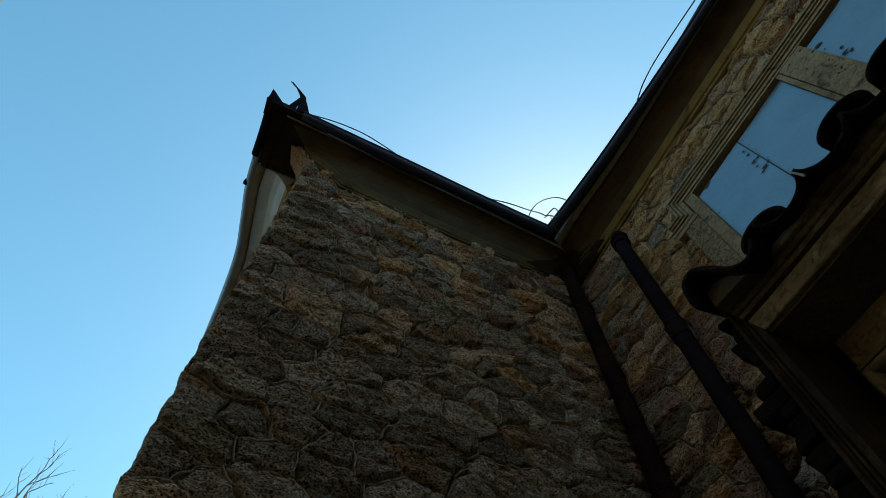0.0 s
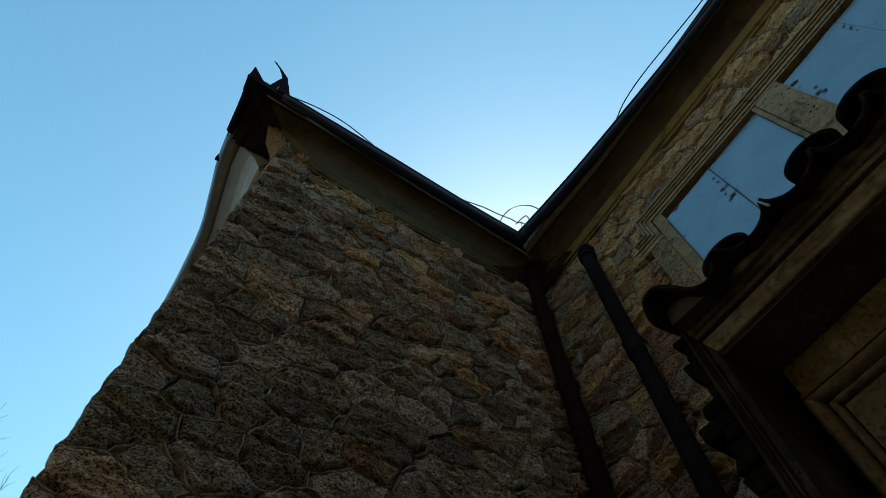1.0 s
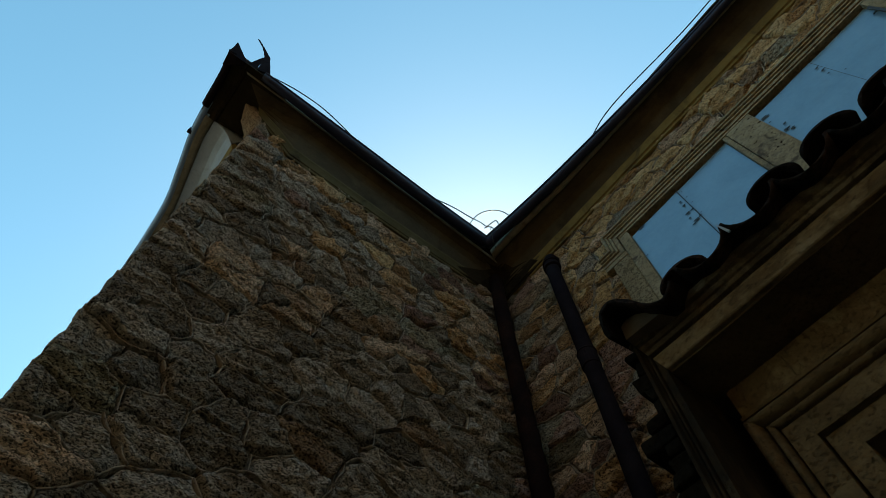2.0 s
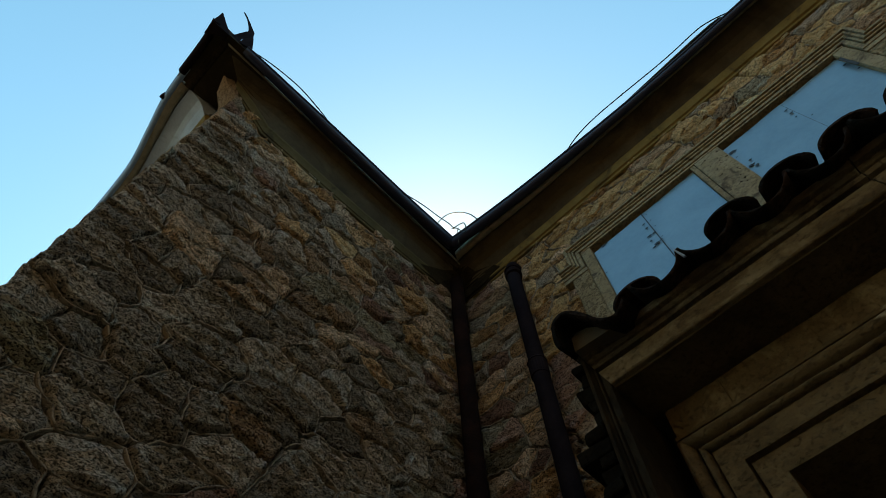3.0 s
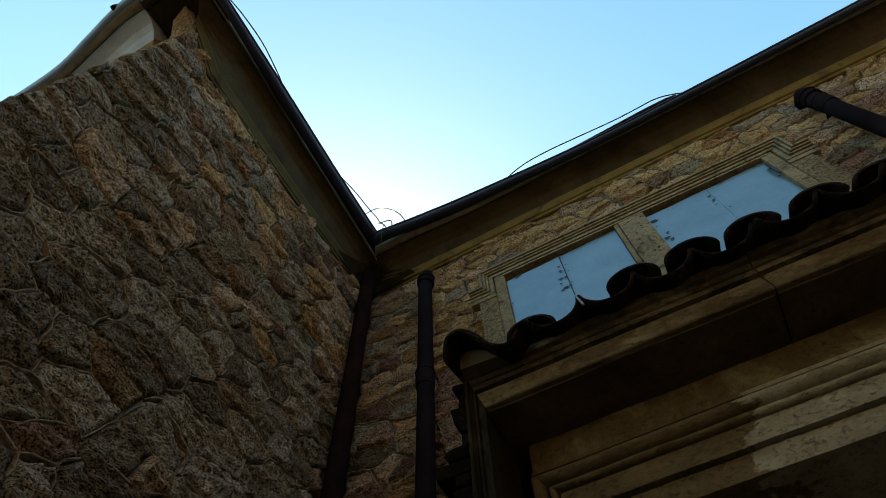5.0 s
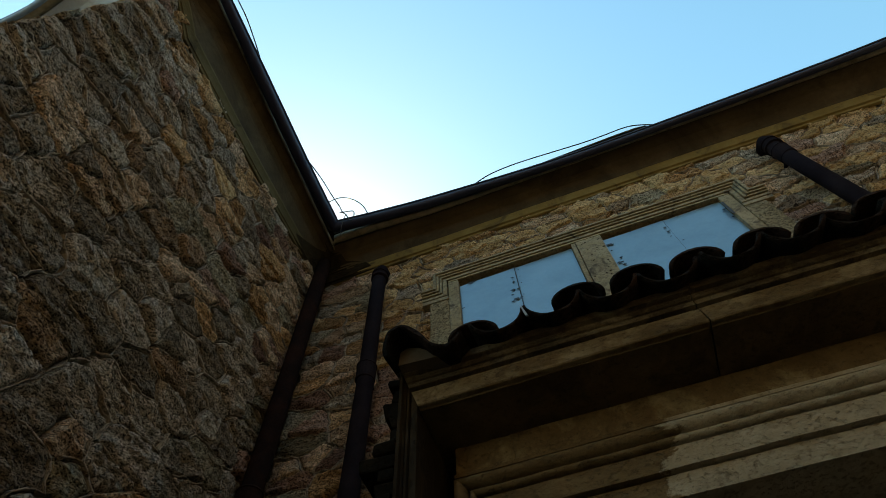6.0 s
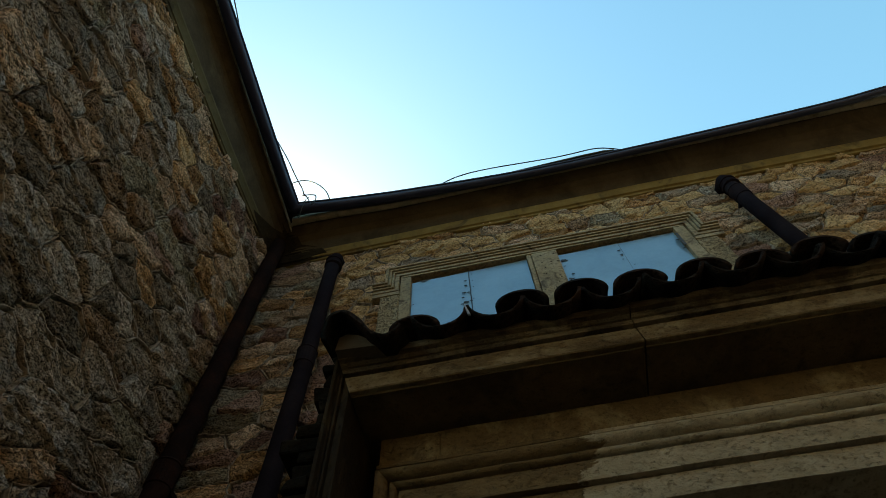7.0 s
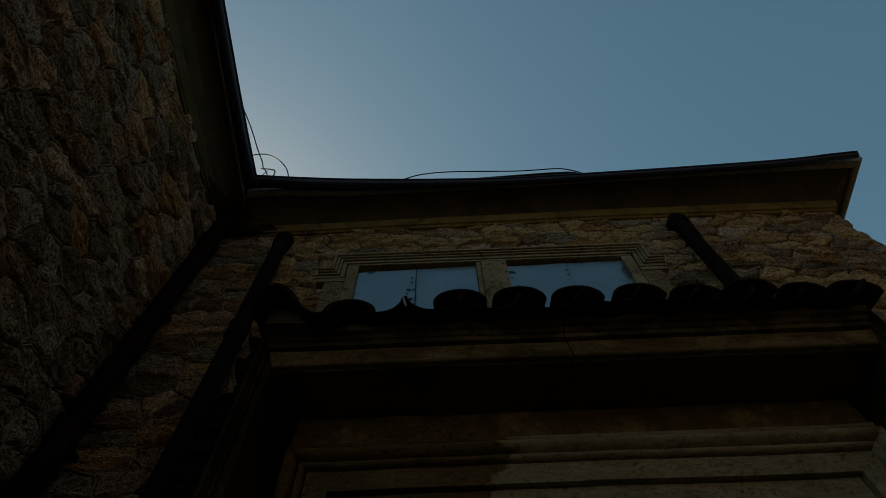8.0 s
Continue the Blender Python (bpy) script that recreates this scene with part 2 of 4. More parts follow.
def part(name, bm, mat, parent=None, label="", smooth=False):
    ob = new(name, mesh_of(name, bm, mat, smooth))
    ob.parent = parent
    return tagged(ob, label)


def thing(name, label, category, place=(0, 0, 0), group="", kind=""):
    ob = new(name)
    ob.location = place
    ob.empty_display_size = 0.1
    return tagged(ob, label, category, group, kind)


def box(bm, x0, x1, y0, y1, z0, z1, soft=0.0):
    v = [bm.verts.new((x, y, z)) for x in (x0, x1) for y in (y0, y1) for z in (z0, z1)]
    fs = [bm.faces.new([v[i] for i in q]) for q in ((0, 1, 3, 2), (4, 6, 7, 5), (0, 4, 5, 1), (2, 3, 7, 6), (0, 2, 6, 4), (1, 5, 7, 3))]
    if soft:
        es = list({e for f in fs for e in f.edges})
        bmesh.ops.bevel(bm, geom=es, offset=soft, segments=2, affect="EDGES", profile=0.5)
    return bm


def loft(bm, rings, closed=True, caps=True):
    """Skin over rings of points of equal count."""
    rows = [[bm.verts.new(p) for p in r] for r in rings]
    k = len(rows[0])
    for a, b in zip(rows, rows[1:]):
        for i in range(k if closed else k - 1):
            j = (i + 1) % k
            bm.faces.new((a[i], a[j], b[j], b[i]))
    if caps and closed:
        bm.faces.new(rows[0][::-1])
        bm.faces.new(rows[-1])
    return rows


def tube(bm, pts, radii, sides=8, caps=True):
    pts = [Vector(p) for p in pts]
    if isinstance(radii, (int, float)):
        radii = [radii] * len(pts)
    up, rings = None, []
    for i, p in enumerate(pts):
        d = (pts[min(i + 1, len(pts) - 1)] - pts[max(i - 1, 0)]).normalized()
        if up is None:
            up = d.orthogonal().normalized()
        up = (up - d * up.dot(d)).normalized()
        side = d.cross(up)
        rings.append([p + radii[i] * (math.cos(a) * up + math.sin(a) * side) for a in (2 * math.pi * k / sides for k in range(sides))])
    loft(bm, rings, True, caps)
    return bm


def arc_through(pts, steps=8):
    """A smooth line through the points."""
    pts = [Vector(p) for p in pts]
    out = []
    for i in range(len(pts) - 1):
        a, b, c, d = pts[max(i - 1, 0)], pts[i], pts[i + 1], pts[min(i + 2, len(pts) - 1)]
        for k in range(steps):
            u = k / steps
            out.append(0.5 * ((2 * b) + (c - a) * u + (2 * a - 5 * b + 4 * c - d) * u * u + (3 * b - a - 3 * c + d) * u ** 3))
    return out + [pts[-1]]


def along(x, table):
    """Value at x of a table of (x, value) with straight steps."""
    return float(np.interp(x, [a for a, _ in table], [b for _, b in table]))


# ---- plan ----
SIDE_X = -0.09          # face of the side wing
SIDE_END = -2.21        # its outer corner
WALL_END = 4.415        # outer corner of the main front, which stands on y = 0
BED = 5.46              # underside of the cornice
LIP = 5.78              # its lip

# ---- ground ----
bm = bmesh.new()
bmesh.ops.create_grid(bm, x_segments=80, y_segments=80, size=1)
for v in bm.verts:
    v.co.x, v.co.y = (math.copysign(abs(v.co.x) ** 3 * 900, v.co.x), math.copysign(abs(v.co.y) ** 3 * 900, v.co.y))
    v.co.z = 0.02 * noise.noise(v.co * 0.6) - 0.02
tagged(part("ground", bm, M_GROUND, None, "worn grey paving of the yard before the house"), category="ground", kind="structure")

# ---- walls behind the stones ----
wall_side = tagged(part("wall_side", box(bmesh.new(), SIDE_X - 0.5, SIDE_X - 0.036, SIDE_END + 0.03, 0.0, 0, 5.76), M_MORTAR, None,
                        "rubble stone wall of the side wing with raised mortar ribbons"), category="wall", kind="structure")
bm = bmesh.new()
DOOR_L, DOOR_R, DOOR_TOP = 1.30, 2.55, 2.635
WIN_L, WIN_R, WIN_B, WIN_T = 0.998, 2.685, 3.95, 4.932
for x0, x1, z0, z1 in ((SIDE_X - 0.5, WIN_L, 0, 5.76), (WIN_R, WALL_END - 0.02, 0, 5.76), (WIN_L, WIN_R, WIN_T, 5.76), (WIN_L, WIN_R, DOOR_TOP, WIN_B), (WIN_L, DOOR_L, 0, DOOR_TOP), (DOOR_R, WIN_R, 0, DOOR_TOP)):
    box(bm, x0, x1, 0.036, 0.5, z0, z1)
wall_front = tagged(part("wall_front", bm, M_MORTAR, None, "rubble stone front wall above and beside the doorway"), category="wall", kind="structure")
bm = bmesh.new()
box(bm, -5.0, SIDE_X - 0.51, SIDE_END + 0.02, SIDE_END + 0.5, 0, 5.76)
tagged(part("wall_end", bm, M_MORTAR, None, "plain end wall of the side wing"), category="wall", kind="structure")
bm = bmesh.new()
box(bm, WALL_END - 0.5, WALL_END - 0.02, 0.51, 5.0, 0, 5.76)
tagged(part("wall_gable", bm, M_MORTAR, None, "plain end wall of the main wing"), category="wall", kind="structure")
bm = bmesh.new()
box(bm, -5.0, WALL_END - 0.51, 4.6, 5.0, 0, 5.76)
box(bm, -5.0, -4.6, SIDE_END + 0.51, 4.59, 0, 5.76)
tagged(part("wall_back", bm, M_MORTAR, None, "plain back walls of the house"), category="wall", kind="structure")

# plain unseen walls round the yard, added to cut skylight and bounce warm light
M_SHADING = material("shading_wall_ochre", [(0.13, 0.09, 0.052), (0.185, 0.13, 0.076), (0.235, 0.17, 0.103)], 2, 0.95, 0.5, 30)
for name, q in (("wall_yard_south", (-0.3, 6.4, -5.2, -4.8, 0, 6.6)), ("wall_yard_east", (6.0, 6.4, -4.79, -0.4, 0, 7.4))):
    tagged(part(name, box(bmesh.new(), *q), M_SHADING, None, "unseen plain ochre wall added to cut skylight and bounce warm light"), category="wall", kind="structure")

# ---- cornice: bed mould, cove and lip, mitred round the corners ----
# (reach, height share, height above the bed): share 0 follows the bed line, 1 follows the lip line
BED_PROFILE = [(0.0, 0.0, 0.0), (0.016, 0.0, 0.003), (0.021, 0.0, 0.016), (0.016, 0.0, 0.021), (0.018, 0.0, 0.026), (0.030, 0.0, 0.032), (0.048, 0.0, 0.098), (0.043, 0.0, 0.103), (0.050, 0.0, 0.109), (0.053, 0.0, 0.117), (0.049, 0.0, 0.121), (0.056, 0.0, 0.127), (0.058, 0.0, 0.136), (0.0, 0.0, 0.15)]
SIDE_BED_PROFILE = [(0.0, 0.0, 0.0), (0.016, 0.0, 0.004), (0.022, 0.0, 0.020), (0.018, 0.0, 0.024), (0.028, 0.0, 0.030), (0.040, 0.0, 0.066), (0.050, 0.0, 0.090), (0.052, 0.0, 0.104), (0.0, 0.0, 0.12)]
COVE = [(0.048, 0.0, 0.094), (0.056, 0.1, 0.088), (0.070, 0.3, 0.066), (0.088, 0.55, 0.042), (0.120, 0.8, 0.019), (0.160, 0.94, 0.006), (0.184, 1.0, 0.004), (0.186, 1.0, 0.06), (0.10, 1.0, 0.10), (0.0, 1.0, 0.10)]
LIP_BEAD = [(0.1865, 1.0, 0.012), (0.190, 1.0, -0.006), (0.197, 1.0, -0.013), (0.215, 1.0, -0.013), (0.232, 1.0, -0.006), (0.236, 1.0, 0.006), (0.236, 1.0, 0.05), (0.1865, 1.0, 0.055)]
SIDE_BEAD = [(min(d, 0.186 + (d - 0.186) * 0.3), share, min(h, 0.012)) for d, share, h in LIP_BEAD]
FRONT_REACH = [(-0.1, 0.225), (0.2, 0.236), (0.5, 0.228), (0.9, 0.210), (2.5, 0.228), (4.07, 0.262), (4.9, 0.285)]
FRONT_BED = [(-0.1, 0.0), (1.2, 0.055), (2.87, 0.085), (4.4, 0.07)]
FRONT_LIP = [(-0.1, -0.045), (0.9, -0.035), (2.0, -0.012), (3.0, 0.0)]
SIDE_LIP = [(-2.4, 0.0), (-1.0, -0.012), (-0.09, -0.045)]
SIDE_REACH = [(-2.4, 0.202), (-2.0, 0.194), (-1.2, 0.172), (-0.6, 0.165)]
SIDE_BED = [(-2.4, 0.31), (-2.27, 0.25), (-2.10, 0.08), (-1.93, -0.07), (-1.63, -0.07), (-1.04, -0.07), (-0.38, -0.02), (0.0, 0.0)]


END_DRAW = [(-5.0, 0.08), (-1.95, 0.114), (-1.5, 0.118), (-1.1, 0.104), (-0.82, 0.055), (-0.5, 0.005), (-0.3, 0.0)]   # how the end eaves draw back from the corner


def cornice_point(p, bed_off, reach, lip_off=0.0):
    d, share, h = p
    return d * reach / 0.204, BED + bed_off * (1 - share) + share * (LIP + lip_off - BED) + h


def cornice_rings(profile, run):
    rings = []
    if run == "front":
        for i in range(25):
            u = i / 24
            ring = []
            for p in profile:
                x = -0.09 + u * (WALL_END + 0.09)
                r = along(x, FRONT_REACH)
                d, z = cornice_point(p, along(x, FRONT_BED), r, along(x, FRONT_LIP))
                if i == 0:
                    x = SIDE_X + cornice_point(p, 0, 0.165)[0]
                if i == 24:
                    x = WALL_END + d * 0.86
                ring.append((x, -d - 0.0, z + 0.004 * noise.noise((x * 1.7, 0, z))))
            rings.append(ring)
    elif run == "side":
        for i in range(17):
            u = i / 16
            ring = []
            for p in profile:
                y = SIDE_END + u * (0 - SIDE_END)
                d, z = cornice_point(p, along(y, SIDE_BED), along(y, SIDE_REACH), along(y, SIDE_LIP))
                if i == 16:
                    y = -cornice_point(p, 0, 0.225)[0]
                if i == 0:
                    y = SIDE_END - cornice_point(p, 0, 0.26)[0]
                ring.append((SIDE_X + d, y, z + 0.004 * noise.noise((0, y * 1.7, z))))
            rings.append(ring)
    elif run == "corner":
        for i in range(4):
            ring = []
            for p in profile:
                d, z = cornice_point(p, 0.29, 0.26)
                x = SIDE_X + cornice_point(p, 0, 0.20)[0] if i == 0 else SIDE_X - 0.08 * i
                ring.append((x, SIDE_END - d, z))
            rings.append(ring)
    elif run == "end":
        for i in range(25):
            u = (i / 24) ** 1.6
            ring = []
            for p in profile:
                d, z = cornice_point(p, 0.05, 0.285)
                x = SIDE_X - 0.24 - u * 4.7
                ring.append((x, SIDE_END - d + along(x, END_DRAW), z))
            rings.append(ring)
    else:
        for i in range(9):
            u = i / 8
            ring = []
            for p in profile:
                d, z = cornice_point(p, 0.07, 0.285)
                y = -d if i == 0 else u * 5.0
                ring.append((WALL_END + d * 0.86, y, z))
            rings.append(ring)
    return rings


for run, words in (("front", "main front"), ("side", "side wing"), ("corner", "outer corner of the side wing"), ("end", "end of the side wing"), ("gable", "end of the main wing")):
    cornice = thing("cornice", "ochre plaster cornice with a stained cove along the " + words, "cornice", kind="structure")
    if run != "corner":
        bm = bmesh.new()
        loft(bm, cornice_rings(SIDE_BED_PROFILE if run == "side" else BED_PROFILE, run))
        part("bed_mould", bm, M_SIDEBED if run == "side" else M_YELLOW, cornice, "stepped plaster band")
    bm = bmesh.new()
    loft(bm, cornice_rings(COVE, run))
    part("cove", bm, M_CREAM if run == "end" else M_PLASTER, cornice, "pale plaster cove, tinted blue for the skylight on it" if run == "end" else "dark-stained plaster cove")
    bm = bmesh.new()
    loft(bm, cornice_rings(SIDE_BEAD if run == "side" else LIP_BEAD, run))
    part("lip", bm, M_DARK if run == "corner" else M_LIPCOAT, cornice, "dark-stained plaster lip" if run == "corner" else "pale worn plaster lip")


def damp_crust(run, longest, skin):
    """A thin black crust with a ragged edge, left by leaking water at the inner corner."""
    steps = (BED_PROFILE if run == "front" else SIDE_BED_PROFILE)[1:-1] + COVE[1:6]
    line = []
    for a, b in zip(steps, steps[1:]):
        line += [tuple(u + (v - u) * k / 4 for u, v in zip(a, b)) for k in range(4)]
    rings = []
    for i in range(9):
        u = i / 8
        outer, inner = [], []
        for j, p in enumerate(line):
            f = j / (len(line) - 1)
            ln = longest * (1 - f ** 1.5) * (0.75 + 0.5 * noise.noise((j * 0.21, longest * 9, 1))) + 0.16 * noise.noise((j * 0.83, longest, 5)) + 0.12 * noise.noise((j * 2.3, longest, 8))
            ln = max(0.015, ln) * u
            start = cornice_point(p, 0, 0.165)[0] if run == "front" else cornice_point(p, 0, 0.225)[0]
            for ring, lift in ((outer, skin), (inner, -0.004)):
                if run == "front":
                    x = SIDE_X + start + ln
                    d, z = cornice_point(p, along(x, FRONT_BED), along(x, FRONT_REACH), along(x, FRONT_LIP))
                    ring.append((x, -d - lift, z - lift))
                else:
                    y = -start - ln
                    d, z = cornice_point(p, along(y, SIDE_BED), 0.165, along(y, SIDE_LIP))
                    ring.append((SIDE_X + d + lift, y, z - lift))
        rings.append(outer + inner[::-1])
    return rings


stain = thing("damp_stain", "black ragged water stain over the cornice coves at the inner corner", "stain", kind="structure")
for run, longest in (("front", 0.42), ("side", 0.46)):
    for share, skin, mat in ((1.0, 0.003, M_DAMP), (0.52, 0.006, M_DARK)):
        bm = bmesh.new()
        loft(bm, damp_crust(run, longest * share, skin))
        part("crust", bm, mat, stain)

tagged(part("eaves_board", box(bmesh.new(), -0.31, 0.15, SIDE_END - 0.365, SIDE_END + 0.05, 5.775, 5.80), M_DAMP, None, "dark board under the roof edge at the outer corner"), category="eaves board", kind="structure")

# ---- roofs ----
def roof(name, corners, label):
    bm = bmesh.new()
    low = [bm.verts.new(c) for c in corners]
    top = [bm.verts.new((c[0], c[1], c[2] + 0.06)) for c in corners]
    k = len(corners)
    bm.faces.new(low[::-1])
    bm.faces.new(top)
    for i in range(k):
        bm.faces.new((low[i], low[(i + 1) % k], top[(i + 1) % k], top[i]))
    bmesh.ops.triangulate(bm, faces=bm.faces[:])
    return tagged(part(name, bm, M_TILE, None, label), category="roof", kind="structure")


roof("roof_front", [(SIDE_X + 0.22, -0.31, 5.865), (1.0, -0.25, 5.865), (1.9, -0.215, 5.865), (2.8, -0.222, 5.865), (4.0, -0.26, 5.865), (WALL_END + 0.26, -0.30, 5.865), (WALL_END + 0.26, 2.5, 6.85), (-2.6, 2.5, 6.85)], "dark tiled slope over the main wing")
roof("roof_back", [(-5.2, 5.2, 5.885), (-2.6, 2.5, 6.85), (WALL_END + 0.26, 2.5, 6.85), (WALL_END + 0.26, 5.2, 5.885)], "dark tiled rear slope of the main wing")
roof("roof_side", [(SIDE_X + 0.22, SIDE_END - 0.345, 5.865), (SIDE_X + 0.22, -0.31, 5.865), (-2.6, 2.5, 6.85), (-2.6, SIDE_END + 2.0, 6.85)], "dark tiled slope over the side wing")
roof("roof_end", [(-5.2, SIDE_END - 0.20, 5.865), (-1.2, SIDE_END - 0.20, 5.865), (-0.75, SIDE_END - 0.28, 5.865), (SIDE_X + 0.22, SIDE_END - 0.345, 5.865), (-2.6, SIDE_END + 2.0, 6.85)], "dark tiled hip over the end of the side wing")
roof("roof_far", [(-5.2, 5.2, 5.885), (-5.2, SIDE_END - 0.20, 5.865), (-2.6, SIDE_END + 2.0, 6.85), (-2.6, 2.5, 6.85)], "dark tiled far slope of the side wing")

# rough ochre filling that carries the cornice out over the top of the outer corner
bm = bmesh.new()
rings = []
for i in range(13):
    u = i / 12
    y, low, wide = SIDE_END + 0.05 - 0.185 * u, 5.46 + 0.30 * u ** 0.8, 0.115 * (1 - 0.55 * u)
    ring = []
    for k in range(18):
        a = 2 * math.pi * k / 18
        x = SIDE_X + 0.015 - wide + wide * max(-1, min(1, 1.3 * math.cos(a)))
        z = (low + 5.79) / 2 + (5.79 - low) / 2 * max(-1, min(1, 1.3 * math.sin(a)))
        q = Vector((x, y, z))
        ring.append((x + 0.030 * noise.noise(q * 16) + 0.015 * noise.noise(q * 40), y + 0.022 * noise.noise(q * 19 + Vector((7, 0, 0))), z + 0.024 * noise.noise(q * 17 + Vector((0, 9, 0)))))
    rings.append(ring)
loft(bm, rings)
part("corner_filling", bm, M_STONE, wall_side, "rough ochre mortar filling under the cornice corner", smooth=True)

# ---- gutters ----
def gutter(name, label, rim, radii=0.047, mat=None):
    """An open half-round trough with a rolled front edge; rim is the line of its outer edge."""
    ob = thing(name, label, "gutter")
    if isinstance(radii, float):
        radii = [radii] * len(rim)
    pts = arc_through(rim, 8)
    rings, bead = [], []
    for i, p in enumerate(pts):
        d = pts[min(i + 1, len(pts) - 1)] - pts[max(i - 1, 0)]
        d.z = 0
        d.normalize()
        out = Vector((d.y, -d.x, 0))
        radius = float(np.interp(i / 8, range(len(radii)), radii))
        mid = p - out * radius
        ring = []
        for r, span in ((radius, range(0, 11)), (radius - 0.004, range(10, -1, -1))):
            for k in span:
                a = math.pi * (-0.06 + 1.12 * k / 10)
                ring.append(mid + out * math.cos(a) * r - Vector((0, 0, math.sin(a) * r)))
        rings.append(ring)
        bead.append(p + out * 0.002 + Vector((0, 0, 0.008)))
    bm = bmesh.new()
    loft(bm, rings)
    part("trough", bm, mat or M_GUTTER, ob, smooth=True)
    part("rolled_edge", tube(bmesh.new(), bead, 0.008 if radii[0] > 0.025 else 0.005, 6), mat or M_GUTTER, ob, smooth=True)
    return ob


gutter("gutter", "dark painted metal gutter sagging along the main eaves",
       [(0.125, -0.382, 5.76), (0.5, -0.347, 5.755), (1.0, -0.315, 5.75), (1.9, -0.287, 5.745), (2.8, -0.299, 5.75), (4.0, -0.337, 5.755), (4.45, -0.367, 5.765), (4.645, -0.378, 5.773)],
       [0.044, 0.042, 0.038, 0.029, 0.026, 0.026, 0.026, 0.026])
gutter("gutter", "dark painted metal gutter along the side wing eaves",
       [(0.172, -2.36, 5.775), (0.175, -1.6, 5.765), (0.169, -0.9, 5.765), (0.175, -0.335, 5.765)], [0.026, 0.042, 0.044, 0.044])
gutter("gutter", "pale grey zinc gutter along the end of the side wing",
       [(-5.0, -2.495, 5.77), (-3.4, -2.477, 5.768), (-1.95, -2.448, 5.78), (-1.5, -2.442, 5.785), (-1.1, -2.454, 5.785), (-0.82, -2.502, 5.787), (-0.5, -2.562, 5.79), (-0.22, -2.580, 5.79)], 0.024, M_ZINC)
gutter("gutter", "short dark metal gutter length at the outer corner",
       [(-0.27, -2.588, 5.765), (0.0, -2.600, 5.77), (0.16, -2.622, 5.775)], 0.024, M_PIPE)
part("clip", box(bmesh.new(), -0.52, -0.49, -2.580, -2.53, 5.77, 5.83, 0.004), M_PIPE, bpy.data.objects["gutter.002"], "dark strap over the zinc")

# bent strip of sheet metal standing up from the gutter corner, and the raised stop end beside it
strip = thing("metal_strip", "torn bent strip of dark sheet metal standing on the gutter corner", "metal strip", (0.16, -2.415, 5.8))
bm = bmesh.new()
loft(bm, [[(0.02, 0.085, -0.01), (0.010, 0.085, -0.01), (-0.02, 0.0, 0.0), (-0.008, -0.005, 0.0)],
          [(0.03, 0.045, 0.12), (0.020, 0.043, 0.12), (-0.012, -0.01, 0.11), (0.0, -0.014, 0.11)],
          [(0.024, 0.018, 0.22), (0.014, 0.016, 0.22), (-0.004, -0.032, 0.20), (0.008, -0.036, 0.20)],
          [(0.024, 0.002, 0.30), (0.016, 0.0, 0.30), (0.004, -0.034, 0.29), (0.012, -0.038, 0.29)],
          [(0.024, -0.034, 0.36), (0.016, -0.036, 0.36), (0.012, -0.066, 0.37), (0.02, -0.068, 0.37)],
          [(0.022, -0.086, 0.45), (0.016, -0.086, 0.45), (0.014, -0.106, 0.46), (0.02, -0.108, 0.46)],
          [(0.02, -0.154, 0.555), (0.016, -0.154, 0.555), (0.015, -0.170, 0.555), (0.019, -0.171, 0.555)]])
part("strip", bm, M_PIPE, strip)
bm = bmesh.new()
loft(bm, [[(-0.008, -0.012, 0.0), (-0.016, -0.012, 0.0), (-0.05, -0.085, 0.0), (-0.042, -0.088, 0.0)],
          [(0.0, -0.016, 0.12), (-0.008, -0.016, 0.12), (-0.024, -0.062, 0.12), (-0.016, -0.065, 0.12)],
          [(0.010, -0.030, 0.26), (0.004, -0.030, 0.26), (0.002, -0.040, 0.26), (0.008, -0.042, 0.26)]])
part("folded_side", bm, M_PIPE, strip, "darker side folded back")
stop = thing("gutter_stop", "pointed dark metal stop end on the outer gutter corner", "gutter", (0.155, -2.588, 5.77))
bm = bmesh.new()
loft(bm, [[(0.004, 0.10, -0.03), (-0.02, 0.10, -0.03), (-0.10, -0.022, -0.03), (0.0, -0.03, -0.03)],
          [(0.01, 0.07, 0.03), (-0.01, 0.07, 0.03), (-0.06, -0.026, 0.02), (0.008, -0.033, 0.02)],
          [(0.02, 0.02, 0.09), (0.012, 0.02, 0.09), (-0.01, -0.030, 0.08), (0.016, -0.035, 0.08)],
          [(0.028, -0.036, 0.17), (0.024, -0.034, 0.17), (0.021, -0.041, 0.17), (0.026, -0.043, 0.17)]])
part("plate", bm, M_PIPE, stop)


